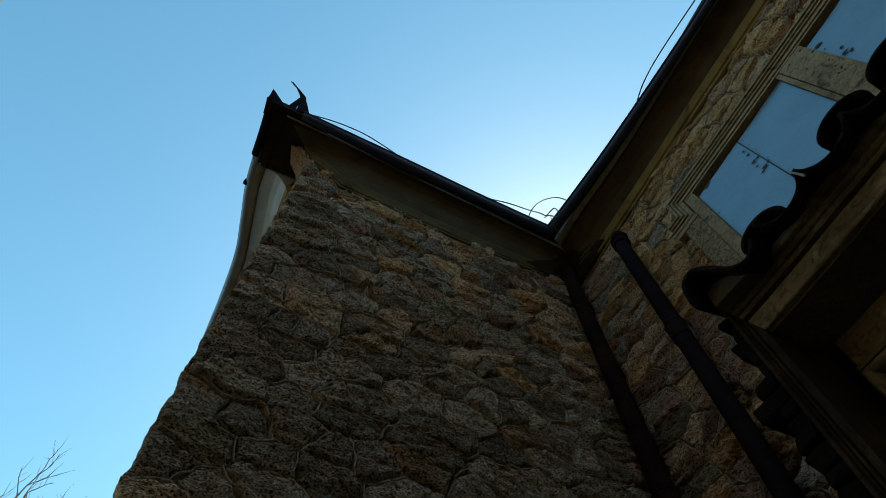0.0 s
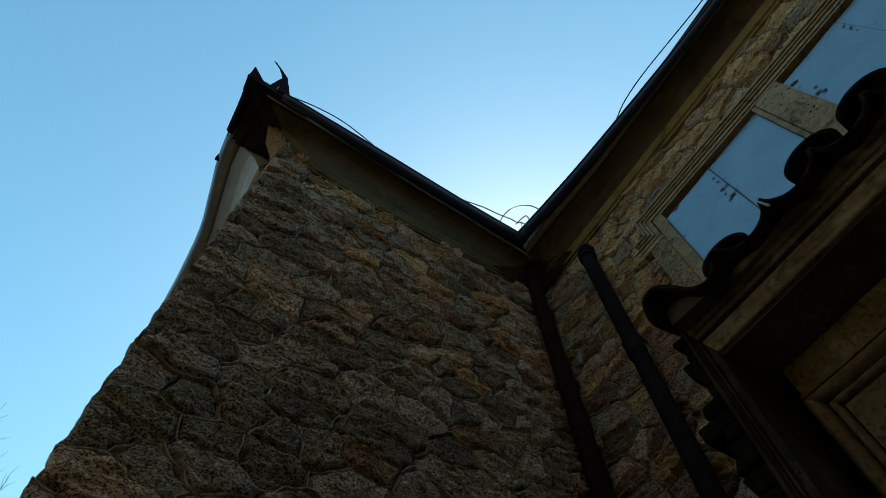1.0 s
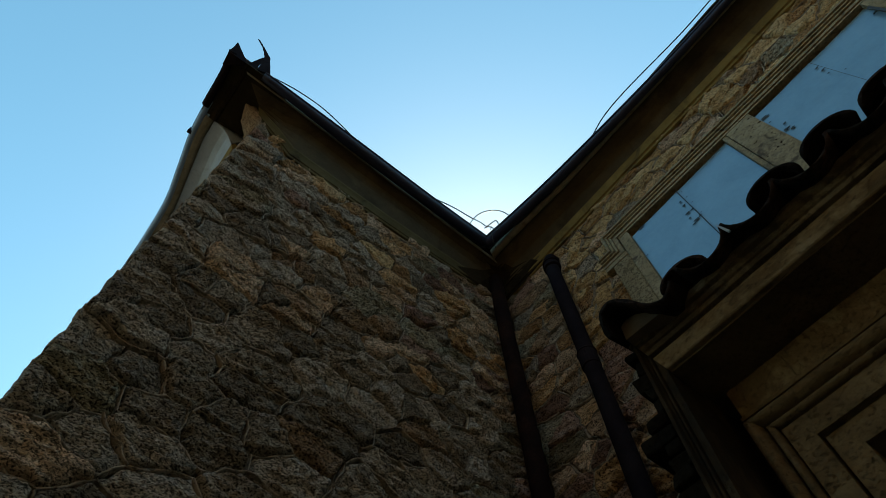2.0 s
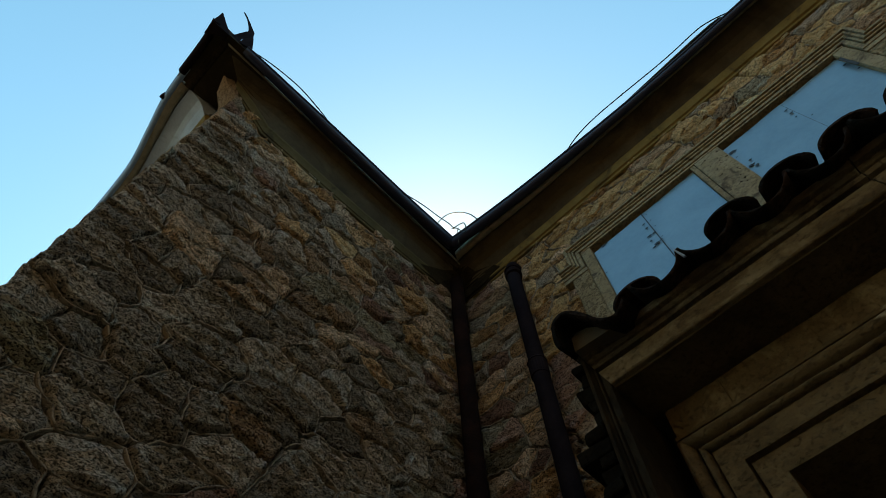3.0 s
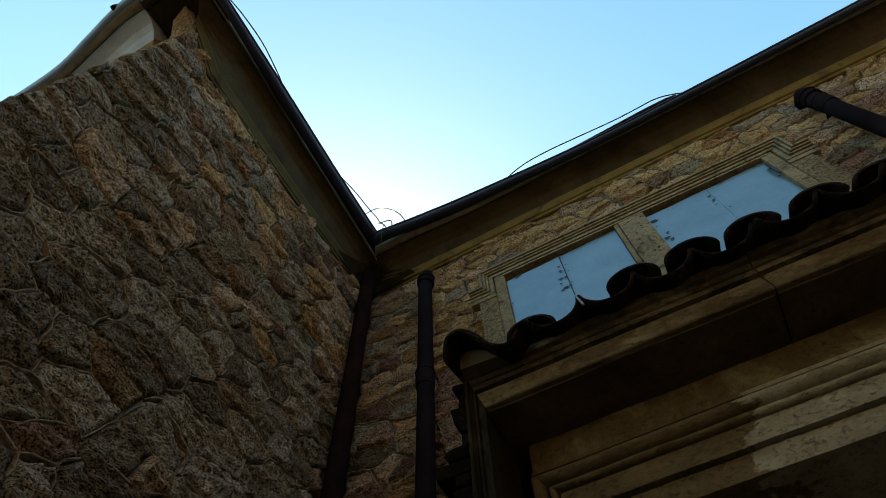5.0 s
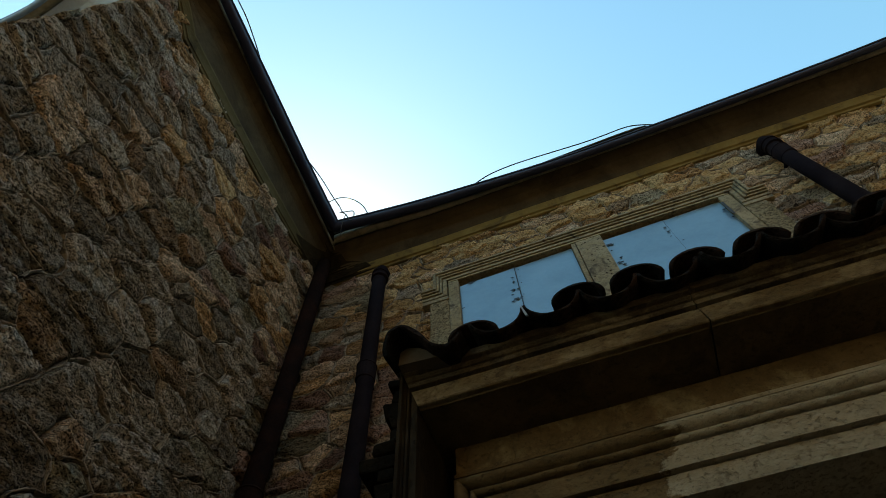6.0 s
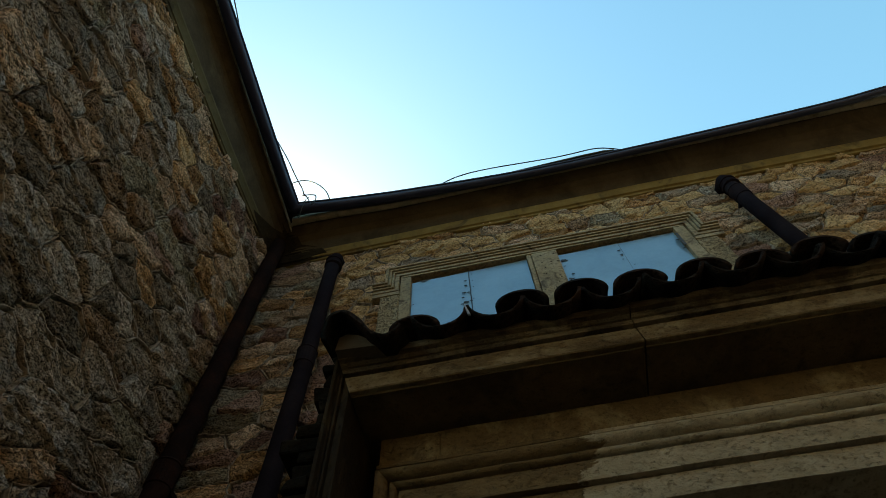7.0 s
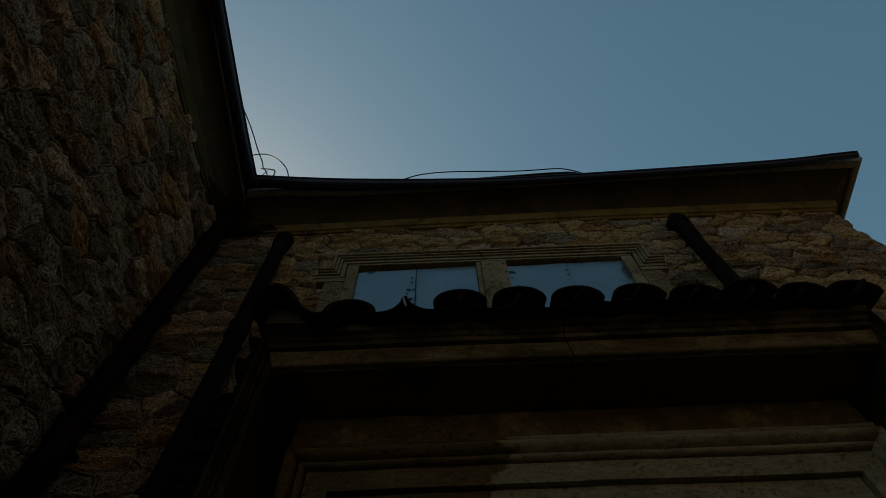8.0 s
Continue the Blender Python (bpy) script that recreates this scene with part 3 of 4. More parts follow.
# ---- downpipes ----
def downpipe(label, x, y, top, radius, mat, collars, hopper=True):
    ob = thing("downpipe", label, "downpipe", (x, y, 0), "downpipes")
    part("shaft", tube(bmesh.new(), [(0, 0, 0.05)] + [(0.004 * math.sin(z * 2.1), 0, z) for z in np.linspace(0.5, top, 9)], radius, 20), mat, ob, smooth=True)
    for z in collars:
        bm = bmesh.new()
        tube(bm, [(0, 0, z - 0.07), (0, 0, z - 0.065), (0, 0, z + 0.045), (0, 0, z + 0.05), (0, 0, z + 0.065)], [radius + 0.001, radius + 0.006, radius + 0.007, radius + 0.011, radius + 0.002], 20)
        part("collar", bm, mat, ob, smooth=False)
        bm = bmesh.new()
        box(bm, -0.012, 0.012, 0.0, abs(y) + 0.02, z - 0.03, z - 0.005)
        part("bracket", bm, mat, ob)
    if hopper:
        bm = bmesh.new()
        tube(bm, [(0, 0, top - 0.10), (0, 0, top - 0.09), (0, 0, top - 0.01), (0, 0.01, top + 0.03), (0, 0.06, top + 0.05), (0, abs(y) + 0.05, top + 0.055)],
             [radius + 0.002, radius + 0.007, radius + 0.007, radius + 0.006, radius + 0.002, radius], 20)
        part("head", bm, mat, ob, "rounded socket turning into the wall", smooth=True)
        for z in (top - 0.085, top - 0.03):
            bm = bmesh.new()
            tube(bm, [(0, 0, z - 0.012), (0, 0, z - 0.008), (0, 0, z + 0.008), (0, 0, z + 0.012)], [radius + 0.006, radius + 0.013, radius + 0.013, radius + 0.006], 20)
            part("ring", bm, mat, ob)
    return ob


downpipe("dark painted metal downpipe with a joint collar on the front wall", 0.452, -0.085, 5.27, 0.047, M_PIPE, (4.16, 2.2))
downpipe("dark painted metal downpipe running down behind the canopy tiles", 3.175, -0.095, 5.31, 0.047, M_PIPE, (5.10, 2.2))
downpipe("rust-brown metal downpipe in the corner of the two walls", -0.010, -0.145, 5.60, 0.052, M_RUST, (3.4, 2.0), hopper=False)

# ---- window of two sheet-covered lights ----
window = thing("window_1", "wide window closed with grey sheet metal in a moulded limestone surround", "window", (0, 0, 0), kind="structure")
MUL_L, MUL_R = 1.752, 1.944
part("mullion", box(bmesh.new(), MUL_L + 0.031, MUL_R, -0.033, 0.14, WIN_B, WIN_T + 0.005, 0.005), M_TRIM, window, "flat pocked pale limestone mullion")
part("mullion_edge", box(bmesh.new(), MUL_L, MUL_L + 0.028, -0.029, 0.14, WIN_B, WIN_T + 0.005, 0.004), M_TRIM, window)
for x0, x1 in ((0.930, WIN_L), (WIN_R, 2.752)):
    part("jamb", box(bmesh.new(), x0, x1, -0.032, 0.14, WIN_B, WIN_T + 0.005, 0.004), M_TRIM, window)
part("head", box(bmesh.new(), 0.930, 2.752, -0.034, 0.14, WIN_T + 0.006, 4.955, 0.003), M_TRIM, window)
part("sill", box(bmesh.new(), 0.85, 2.84, -0.07, 0.14, WIN_B - 0.09, WIN_B - 0.002, 0.006), M_TRIM, window)
for x0, x1 in ((0.805, 0.929), (2.753, 2.878)):
    part("jamb_stone", box(bmesh.new(), x0, x1, -0.036, 0.05, WIN_B, 4.735, 0.008), M_HAMMER, window, "hammered pale jamb stone")
# label mould: bands over the head, nested drops and returns that turn outwards at both ends
BANDS = [(0.003, 0.027, -0.041), (0.033, 0.015, -0.051), (0.051, 0.015, -0.061), (0.069, 0.018, -0.071)]
for off, w, face in BANDS:
    z0, x0, x1 = 4.955 + off, 0.925 - off, 2.757 + off
    low = 4.775 + off
    part("label_band", box(bmesh.new(), x0 - w, x1 + w, face, 0.02, z0, z0 + w, 0.003), M_TRIM, window)
    for sgn, xa in ((-1, x0), (1, x1)):
        xs = sorted((xa, xa + sgn * w))
        part("label_drop", box(bmesh.new(), xs[0], xs[1], face, 0.02, low, z0 - 0.001, 0.003), M_TRIM, window)
        xs = sorted((xa + sgn * (w + 0.001), xa + sgn * (0.170 - off)))
        part("label_return", box(bmesh.new(), xs[0], xs[1], face, 0.02, low, low + w, 0.003), M_TRIM, window)
for x0, x1 in ((0.755, 0.929), (2.753, 2.927)):
    part("label_return", box(bmesh.new(), x0, x1, -0.038, 0.02, 4.738, 4.774, 0.003), M_TRIM, window)
part("backing", box(bmesh.new(), WIN_L + 0.002, WIN_R - 0.002, 0.06, 0.08, WIN_B, WIN_T), M_WOOD, window, "dark boards behind the metal sheets")
SEAMS = (1.370, 2.330)
for (a, b), seam in zip(((WIN_L, MUL_L), (MUL_R, WIN_R)), SEAMS):
    low = 4.888 if a < 1.5 else 4.898
    for x0, x1, y in ((a + 0.002, seam - 0.0015, -0.006), (seam + 0.0015, b - 0.002, -0.003)):
        bm = bmesh.new()
        bmesh.ops.create_grid(bm, x_segments=10, y_segments=12, size=0.5)
        for v in bm.verts:
            x = x0 + (v.co.x + 0.5) * (x1 - x0)
            top = low + (x - a) / (b - a) * (WIN_T - 0.003 - low)
            v.co = Vector((x, y + 0.003 * noise.noise((v.co.x * 2 + x0 * 7, v.co.y * 2, 3)), WIN_B + (v.co.y + 0.5) * (top - WIN_B)))
        part("sheet", bm, M_SHEET, window, "dull grey-blue metal sheet", smooth=True)
    if seam < 2:
        part("seam", box(bmesh.new(), seam - 0.003, seam + 0.003, -0.014, -0.010, WIN_B, WIN_T - 0.024), M_FLAKE, window)


def flake(x, z, size, seed, y=-0.0105, name="flaked_patch", mat=None, flat=0.55):
    """A ragged patch where the sheet's coat has come off."""
    rng = random.Random(seed)
    bm = bmesh.new()
    k = 11
    rim = [bm.verts.new((x + size * rng.uniform(0.45, 1.1) * math.cos(2 * math.pi * i / k), y, z + flat * size * rng.uniform(0.4, 1.1) * math.sin(2 * math.pi * i / k))) for i in range(k)]
    bm.faces.new(rim)
    r = bmesh.ops.extrude_face_region(bm, geom=bm.faces[:])
    for v in r["geom"]:
        if isinstance(v, bmesh.types.BMVert):
            v.co.y -= 0.002
    part(name, bm, mat or M_FLAKE, window)


FLAKES = [(1.075, 4.885, 0.024), (1.10, 4.89, 0.014), (1.19, 4.895, 0.010), (1.345, 4.79, 0.012), (1.345, 4.735, 0.014), (1.33, 4.65, 0.016), (1.36, 4.648, 0.012), (1.32, 4.60, 0.012), (1.34, 4.545, 0.026), (1.315, 4.53, 0.014), (1.37, 4.55, 0.012),
          (1.965, 4.818, 0.024), (1.985, 4.810, 0.014), (1.962, 4.745, 0.007), (1.99, 4.64, 0.014), (1.97, 4.59, 0.020), (1.99, 4.56, 0.016), (2.312, 4.815, 0.012), (2.315, 4.76, 0.014), (2.305, 4.70, 0.008), (2.665, 4.81, 0.014), (2.668, 4.70, 0.010), (1.012, 4.62, 0.008), (1.39, 4.86, 0.005), (1.39, 4.78, 0.005), (1.39, 4.70, 0.005), (1.385, 4.57, 0.005), (2.12, 4.895, 0.008), (2.42, 4.9, 0.008), (2.35, 4.62, 0.006)]
for i, (x, z, size) in enumerate(FLAKES):
    flake(x, z, size, i)
rng = random.Random(77)
for i in range(22):
    flake(rng.triangular(1.79, 1.94, 1.925), rng.uniform(4.45, 4.90), rng.uniform(0.003, 0.008), 100 + i, -0.0325, "pock", M_DARK, rng.uniform(0.5, 1.4))
part("dark_patch", box(bmesh.new(), 2.668, 2.684, -0.034, -0.0325, 4.70, 4.86, 0.0), M_FLAKE, window)

# ---- doorway with its deep moulded frame ----
portal = thing("doorway", "deep dressed-limestone doorway with moulded frame and dark reveal", "doorway", (0, 0, 0), kind="structure")
PX0, PX1, PF = 1.018, 2.849, -0.735       # inner edge of the outer frame, and its front face


def run_x(profile, x0, x1, grow=0.0, bm=None):
    """A moulding along x; profile points (y, z); with grow its ends follow the reach."""
    bm = bm or bmesh.new()
    n = 14
    rings = []
    for i in range(n + 1):
        u = i / n
        rings.append([(x0 + u * (x1 - x0), y + 0.003 * noise.noise((u * 9, y * 5, z * 5)), z + 0.003 * noise.noise((u * 8 + 3, y * 5, z * 5))) for y, z in profile])
    loft(bm, rings)
    return bm


# outer frame: head in two stones with a joint, steps above the fascia
HEAD = [(-0.04, 3.007), (PF + 0.004, 3.007), (PF, 3.011), (PF, 3.074), (PF + 0.014, 3.077), (PF + 0.014, 3.083), (PF - 0.010, 3.085), (PF - 0.014, 3.100), (PF + 0.004, 3.104), (PF + 0.006, 3.110), (PF - 0.010, 3.116), (PF - 0.018, 3.128), (PF - 0.004, 3.132), (PF - 0.028, 3.140), (PF - 0.032, 3.165), (-0.04, 3.19)]
for sgn, x_in, x_mid in ((-1, PX0, 1.922), (1, PX1, 1.926)):
    bm = bmesh.new()
    rings = []
    for i in range(13):
        u = i / 12
        ring = []
        for y, z in HEAD:
            xa = x_in + sgn * 0.33 * (z - 3.007)
            x = xa + u * (x_mid - xa) + (0.02 * math.sin(z * 40) * 0.3 if i == 12 else 0)
            ring.append((x, y + 0.003 * noise.noise((x * 6, y * 5, z * 5)), z + 0.003 * noise.noise((x * 5 + 3, y * 5, z * 5)) * (i > 0)))
        rings.append(ring)
    loft(bm, rings)
    stone = part("head_stone", bm, M_HEAD, portal, "stained head stone with fillets")
    stone.data.materials.append(M_FILLET)
    for f in stone.data.polygons:
        f.material_index = int(f.center.z > 3.0765)
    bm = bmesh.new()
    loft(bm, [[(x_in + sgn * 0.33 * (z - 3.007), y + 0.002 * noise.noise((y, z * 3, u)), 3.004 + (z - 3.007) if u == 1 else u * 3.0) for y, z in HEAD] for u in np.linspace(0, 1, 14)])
    part("frame_upright", bm, M_UPRIGHT, portal, "black-brown moulded upright of the frame")
# dark sheet under the head; the soffit's shade is put in its colour
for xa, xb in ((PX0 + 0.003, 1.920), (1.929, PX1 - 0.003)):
    part("soffit_shade", run_x([(-0.06, 3.0005), (PF + 0.022, 3.0005), (PF + 0.020, 3.0055), (-0.06, 3.0055)], xa, xb), M_SOFFIT, portal, "thin dark brown sheet that paints the shade under the frame head")
# inner frame: frieze, fillet, then roll, bead and two fasciae that turn down the jambs
IX0, IX1 = 1.095, 2.775
for xa, xb in ((IX0 - 0.024, 1.262), (1.2635, IX1 + 0.024)):
    part("frieze", run_x([(-0.06, 2.880), (-0.530, 2.880), (-0.530, 2.991), (-0.06, 2.991)], xa, xb), M_FRIEZE, portal, "flat ochre frieze stone with dark stains")
part("fillet", run_x([(-0.06, 2.866), (-0.540, 2.866), (-0.541, 2.878), (-0.06, 2.878)], IX0 - 0.028, IX1 + 0.028), M_MOULD, portal, "narrow pale fillet under the frieze")
FRAME_L, FRAME_R, FRAME_T = 1.060, 2.810, 2.853
ROLL = [(-0.06, 2.853)] + [(-0.525 - 0.045 * math.sin(a), 2.829 + 0.023 * math.cos(a)) for a in np.linspace(0, math.pi, 9)] + [(-0.06, 2.805)]
BEAD = [(-0.06, 2.803)] + [(-0.540 - 0.015 * math.sin(a), 2.791 + 0.011 * math.cos(a)) for a in np.linspace(0, math.pi, 7)] + [(-0.06, 2.779)]
UPPER = [(-0.06, 2.709), (-0.535, 2.709), (-0.538, 2.774), (-0.06, 2.774)]
LOWER = [(-0.06, DOOR_TOP), (-0.515, DOOR_TOP), (-0.518, 2.702), (-0.06, 2.702)]


def mitred_head(profile):
    """A moulding over the opening whose ends are cut at 45 degrees to meet the jambs."""
    bm = bmesh.new()
    loft(bm, [[(FRAME_L + FRAME_T - z + u * (FRAME_R - FRAME_L - 2 * (FRAME_T - z)), y + 0.003 * noise.noise((u * 9, y * 5, z * 5)), z + 0.003 * noise.noise((u * 8 + 3, y * 5, z * 5)) * (0 < u < 1)) for y, z in profile] for u in np.linspace(0, 1, 25)])
    return bm


def mitred_jamb(profile, sgn):
    """The same moulding running down one jamb."""
    bm = bmesh.new()
    edge = FRAME_L if sgn > 0 else FRAME_R
    loft(bm, [[(edge + sgn * (FRAME_T - z + 0.0012), y + 0.002 * noise.noise((u * 12, y * 5, z * 7)), (z - 0.0012) * u) for y, z in profile] for u in np.linspace(0, 1, 16)])
    return bm


for name, profile, words, soft in (("roll_mould", ROLL, "roll moulding, brown-stained at one end and pale at the other", True), ("bead", BEAD, "", True),
                                   ("fascia", UPPER, "upper fascia with a ragged brown stain", False), ("fascia", LOWER, "lower fascia with a ragged brown stain", False)):
    part(name, mitred_head(profile), M_MOULD, portal, words, smooth=soft)
    for sgn in (1, -1):
        part(name + "_return", mitred_jamb(profile, sgn), M_MOULD, portal, "", smooth=soft)
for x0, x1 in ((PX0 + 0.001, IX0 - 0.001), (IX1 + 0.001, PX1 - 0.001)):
    part("reveal_back", box(bmesh.new(), x0, x1, -0.40, -0.06, 0.0, 3.0), M_DARK, portal)

door = thing("door_1", "dark wooden double door deep in the doorway", "door", (1.925, 0.1, 0), kind="structure")
for sgn in (-1, 1):
    bm = bmesh.new()
    x0, x1 = sorted((sgn * 0.004, sgn * 0.622))
    box(bm, x0, x1, 0.0, 0.05, 0.01, 2.655)
    leaf = part("leaf", bm, M_WOOD, door)
    for z0, z1 in ((0.2, 1.0), (1.15, 1.85), (2.0, 2.5)):
        part("panel", box(bmesh.new(), x0 + 0.11, x1 - 0.11, -0.018, -0.001, z0, z1, 0.012), M_WOOD, leaf)

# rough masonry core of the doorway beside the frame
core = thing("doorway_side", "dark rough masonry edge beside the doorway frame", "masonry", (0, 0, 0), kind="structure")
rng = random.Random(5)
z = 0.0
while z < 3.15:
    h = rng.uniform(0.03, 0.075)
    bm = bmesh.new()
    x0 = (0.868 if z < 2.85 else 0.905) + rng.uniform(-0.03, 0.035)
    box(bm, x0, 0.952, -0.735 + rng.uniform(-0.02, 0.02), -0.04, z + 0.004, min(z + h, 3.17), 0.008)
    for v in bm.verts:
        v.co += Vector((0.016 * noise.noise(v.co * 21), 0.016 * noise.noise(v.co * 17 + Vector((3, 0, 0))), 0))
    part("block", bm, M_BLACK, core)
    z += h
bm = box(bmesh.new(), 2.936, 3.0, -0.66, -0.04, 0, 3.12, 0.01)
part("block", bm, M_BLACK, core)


# ---- tiled canopy ----
canopy = thing("tiled_canopy", "small canopy roof of dark curved terracotta tiles over the doorway", "tiled canopy", (0, 0, 3.1))
SLOPE = radians(17)


def curved_tile(radius0, radius1, length, up, sag=1.0, span=math.pi, thick=0.013):
    """A barrel tile along +y, rising with the slope; up = 1 arches, -1 makes a trough."""
    bm = bmesh.new()
    rings = []
    for k in range(7):
        u = k / 6
        r = radius0 + (radius1 - radius0) * u
        ring = []
        for rr, order in ((r, range(0, 13)), (r - thick, range(12, -1, -1))):
            for i in order:
                a = math.pi / 2 + span * (i / 12 - 0.5)
                ring.append((rr * math.cos(a), length * u, up * sag * rr * math.sin(a)))
        rings.append(ring)
    loft(bm, rings)
    for v in bm.verts:
        v.co += Vector((0, 0.006 * noise.noise(v.co * 14), 0.003 * noise.noise(v.co * 19)))
    return bm


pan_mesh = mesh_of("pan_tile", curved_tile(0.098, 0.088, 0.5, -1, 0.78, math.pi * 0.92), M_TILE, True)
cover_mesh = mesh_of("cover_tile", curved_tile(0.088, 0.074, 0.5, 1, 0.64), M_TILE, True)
# the last tile of each row is an arch that runs into its trough in one sweep
S_LINE = arc_through([(0.946, 0, 0.03), (0.943, 0, 0.06), (0.963, 0, 0.126), (1.014, 0, 0.142), (1.066, 0, 0.098), (1.104, 0, 0.040), (1.146, 0, 0.012), (1.18, 0, 0.026), (1.20, 0, 0.045)], 4)
bm = bmesh.new()
rings = []
for k in range(6):
    low = [Vector((p.x, 0.1 * k, p.z)) for p in S_LINE]
    out = []
    for i, p in enumerate(low):
        d = low[min(i + 1, len(low) - 1)] - low[max(i - 1, 0)]
        out.append(p + Vector((d.z, 0, -d.x)).normalized() * 0.014)
    rings.append([tuple(p + Vector((0, 0.006 * noise.noise(p * 14), 0.003 * noise.noise(p * 19)))) for p in low + out[::-1]])
loft(bm, rings)
end_mesh = mesh_of("end_tile", bm, M_TILE, True)
rng = random.Random(11)
CUSPS = [1.048, 1.235, 1.415, 1.602, 1.790, 1.985, 2.180, 2.362, 2.535, 2.712, 2.885]


def lay(mesh, name, x, y, z, turn=0.0, roll=0.0):
    ob = new(name, mesh)
    ob.parent = canopy
    ob.matrix_basis = pose(x, y, z - 3.1, 0, 0, turn) @ pose(0, 0, 0, math.degrees(SLOPE), roll, 0)
    return ob


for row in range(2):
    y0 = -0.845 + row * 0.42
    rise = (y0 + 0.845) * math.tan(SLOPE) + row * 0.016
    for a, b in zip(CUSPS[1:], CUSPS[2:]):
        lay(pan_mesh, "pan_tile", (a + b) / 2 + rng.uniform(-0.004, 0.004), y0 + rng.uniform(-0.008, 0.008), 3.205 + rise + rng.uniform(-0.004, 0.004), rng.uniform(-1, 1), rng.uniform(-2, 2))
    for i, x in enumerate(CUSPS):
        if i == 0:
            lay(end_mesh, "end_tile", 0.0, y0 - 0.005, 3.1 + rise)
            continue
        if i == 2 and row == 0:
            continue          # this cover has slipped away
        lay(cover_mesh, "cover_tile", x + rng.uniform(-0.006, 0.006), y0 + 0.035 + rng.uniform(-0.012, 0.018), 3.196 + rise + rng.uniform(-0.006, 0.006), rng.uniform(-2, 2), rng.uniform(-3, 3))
plug = bmesh.new()
loft(plug, [[(0.972, y, 0.045), (1.150, y, 0.030), (1.112, y, 0.040), (1.078, y, 0.078), (1.040, y, 0.112), (1.000, y, 0.126), (0.976, y, 0.112)] for y in (-0.80, -0.79, -0.70)])
part("mortar_plug", plug, M_PLUG, canopy, "grey-brown mortar filling under the end tile")
chip = bmesh.new()
loft(chip, [[(1.420, -0.842, 0.050), (1.428, -0.842, 0.050), (1.428, -0.832, 0.054), (1.420, -0.832, 0.054)],
            [(1.415, -0.848, 0.072), (1.421, -0.848, 0.072), (1.421, -0.840, 0.074), (1.415, -0.840, 0.074)],
            [(1.411, -0.853, 0.096), (1.414, -0.853, 0.096), (1.414, -0.846, 0.096), (1.411, -0.846, 0.096)]])
part("mortar_chip", chip, M_CREAM, canopy, "pale chip of mortar left where a tile slipped away")
bm = bmesh.new()
loft(bm, [[(x, -0.76, 3.166 - 3.1), (x, -0.05, 3.36 - 3.1), (x, -0.05, 3.19 - 3.1), (x, -0.76, 3.160 - 3.1)] for x in (0.95, 2.92)])
part("bedding", bm, M_MORTAR, canopy, "lime mortar bedding under the tiles")

# ---- cables over the gutters ----
def cable(label, pts, r=0.0045):
    ob = thing("cable", label, "cable", group="loose cables")
    part("wire", tube(bmesh.new(), arc_through(pts, 7), r, 6), M_CABLE, ob, smooth=True)


cable("thin black cable arching over the side gutter", [(0.17, -2.32, 5.80), (0.185, -2.15, 5.845), (0.195, -1.95, 5.848), (0.188, -1.78, 5.815), (0.175, -1.64, 5.78)])
cable("thin black cable curling loose at the gutter corner", [(0.17, -0.92, 5.76), (0.19, -0.72, 5.82), (0.195, -0.56, 5.86), (0.21, -0.45, 5.87), (0.23, -0.42, 5.81), (0.28, -0.42, 5.78), (0.33, -0.42, 5.74), (0.345, -0.42, 5.64), (0.32, -0.41, 5.60), (0.25, -0.41, 5.78), (0.20, -0.41, 5.84)])
cable("thin black cable looped at the gutter corner", [(0.16, -0.40, 5.79), (0.10, -0.42, 5.98), (0.05, -0.42, 6.12), (0.13, -0.42, 6.16), (0.22, -0.42, 6.10), (0.32, -0.42, 5.96), (0.39, -0.40, 5.84), (0.43, -0.38, 5.72)])
cable("thin black cable lying along the front gutter", [(1.246, -0.29, 5.79), (1.40, -0.30, 5.87), (1.634, -0.3, 5.905), (2.084, -0.3, 5.868), (2.25, -0.3, 5.87), (2.443, -0.3, 5.885), (2.55, -0.295, 5.84), (2.66, -0.28, 5.76)])

cable("thin black wire end hanging from the gutter corner", [(0.26, -0.40, 5.79), (0.255, -0.41, 5.70), (0.235, -0.385, 5.62), (0.21, -0.34, 5.56)], 0.003)

# strip of roofing felt that shows over the gutter
felt = thing("felt_strip", "torn grey strip of roofing felt over the gutter edge", "roofing felt", (0, 0, 0))
bm = bmesh.new()
loft(bm, [[(x, -0.285 - 0.020 * h, 5.785 + 0.012 * h), (x, -0.20, 5.845 + 0.01 * h), (x, -0.20, 5.839 + 0.01 * h), (x, -0.283 - 0.020 * h, 5.779 + 0.012 * h)] for x, h in ((1.75, 0.0), (1.95, 0.35), (2.15, 0.7), (2.35, 1.0), (2.50, 1.05), (2.56, 0.8), (2.60, 0.0))])
part("felt", bm, M_FELT, felt)

# ---- bare tree beyond the side wing ----
tree = thing("bare_tree", "bare leafless tree with thin grey branches", "tree", (-11.5, -5.3, 0))
rng = random.Random(21)
trunk_top = Vector((0.4, 0.3, 5.6))
part("trunk", tube(bmesh.new(), arc_through([(0, 0, -0.05), (0.1, 0.0, 1.6), (0.15, 0.2, 2.8), trunk_top], 4), [0.24 - 0.009 * i for i in range(13)], 9), M_BARK, tree, smooth=True)


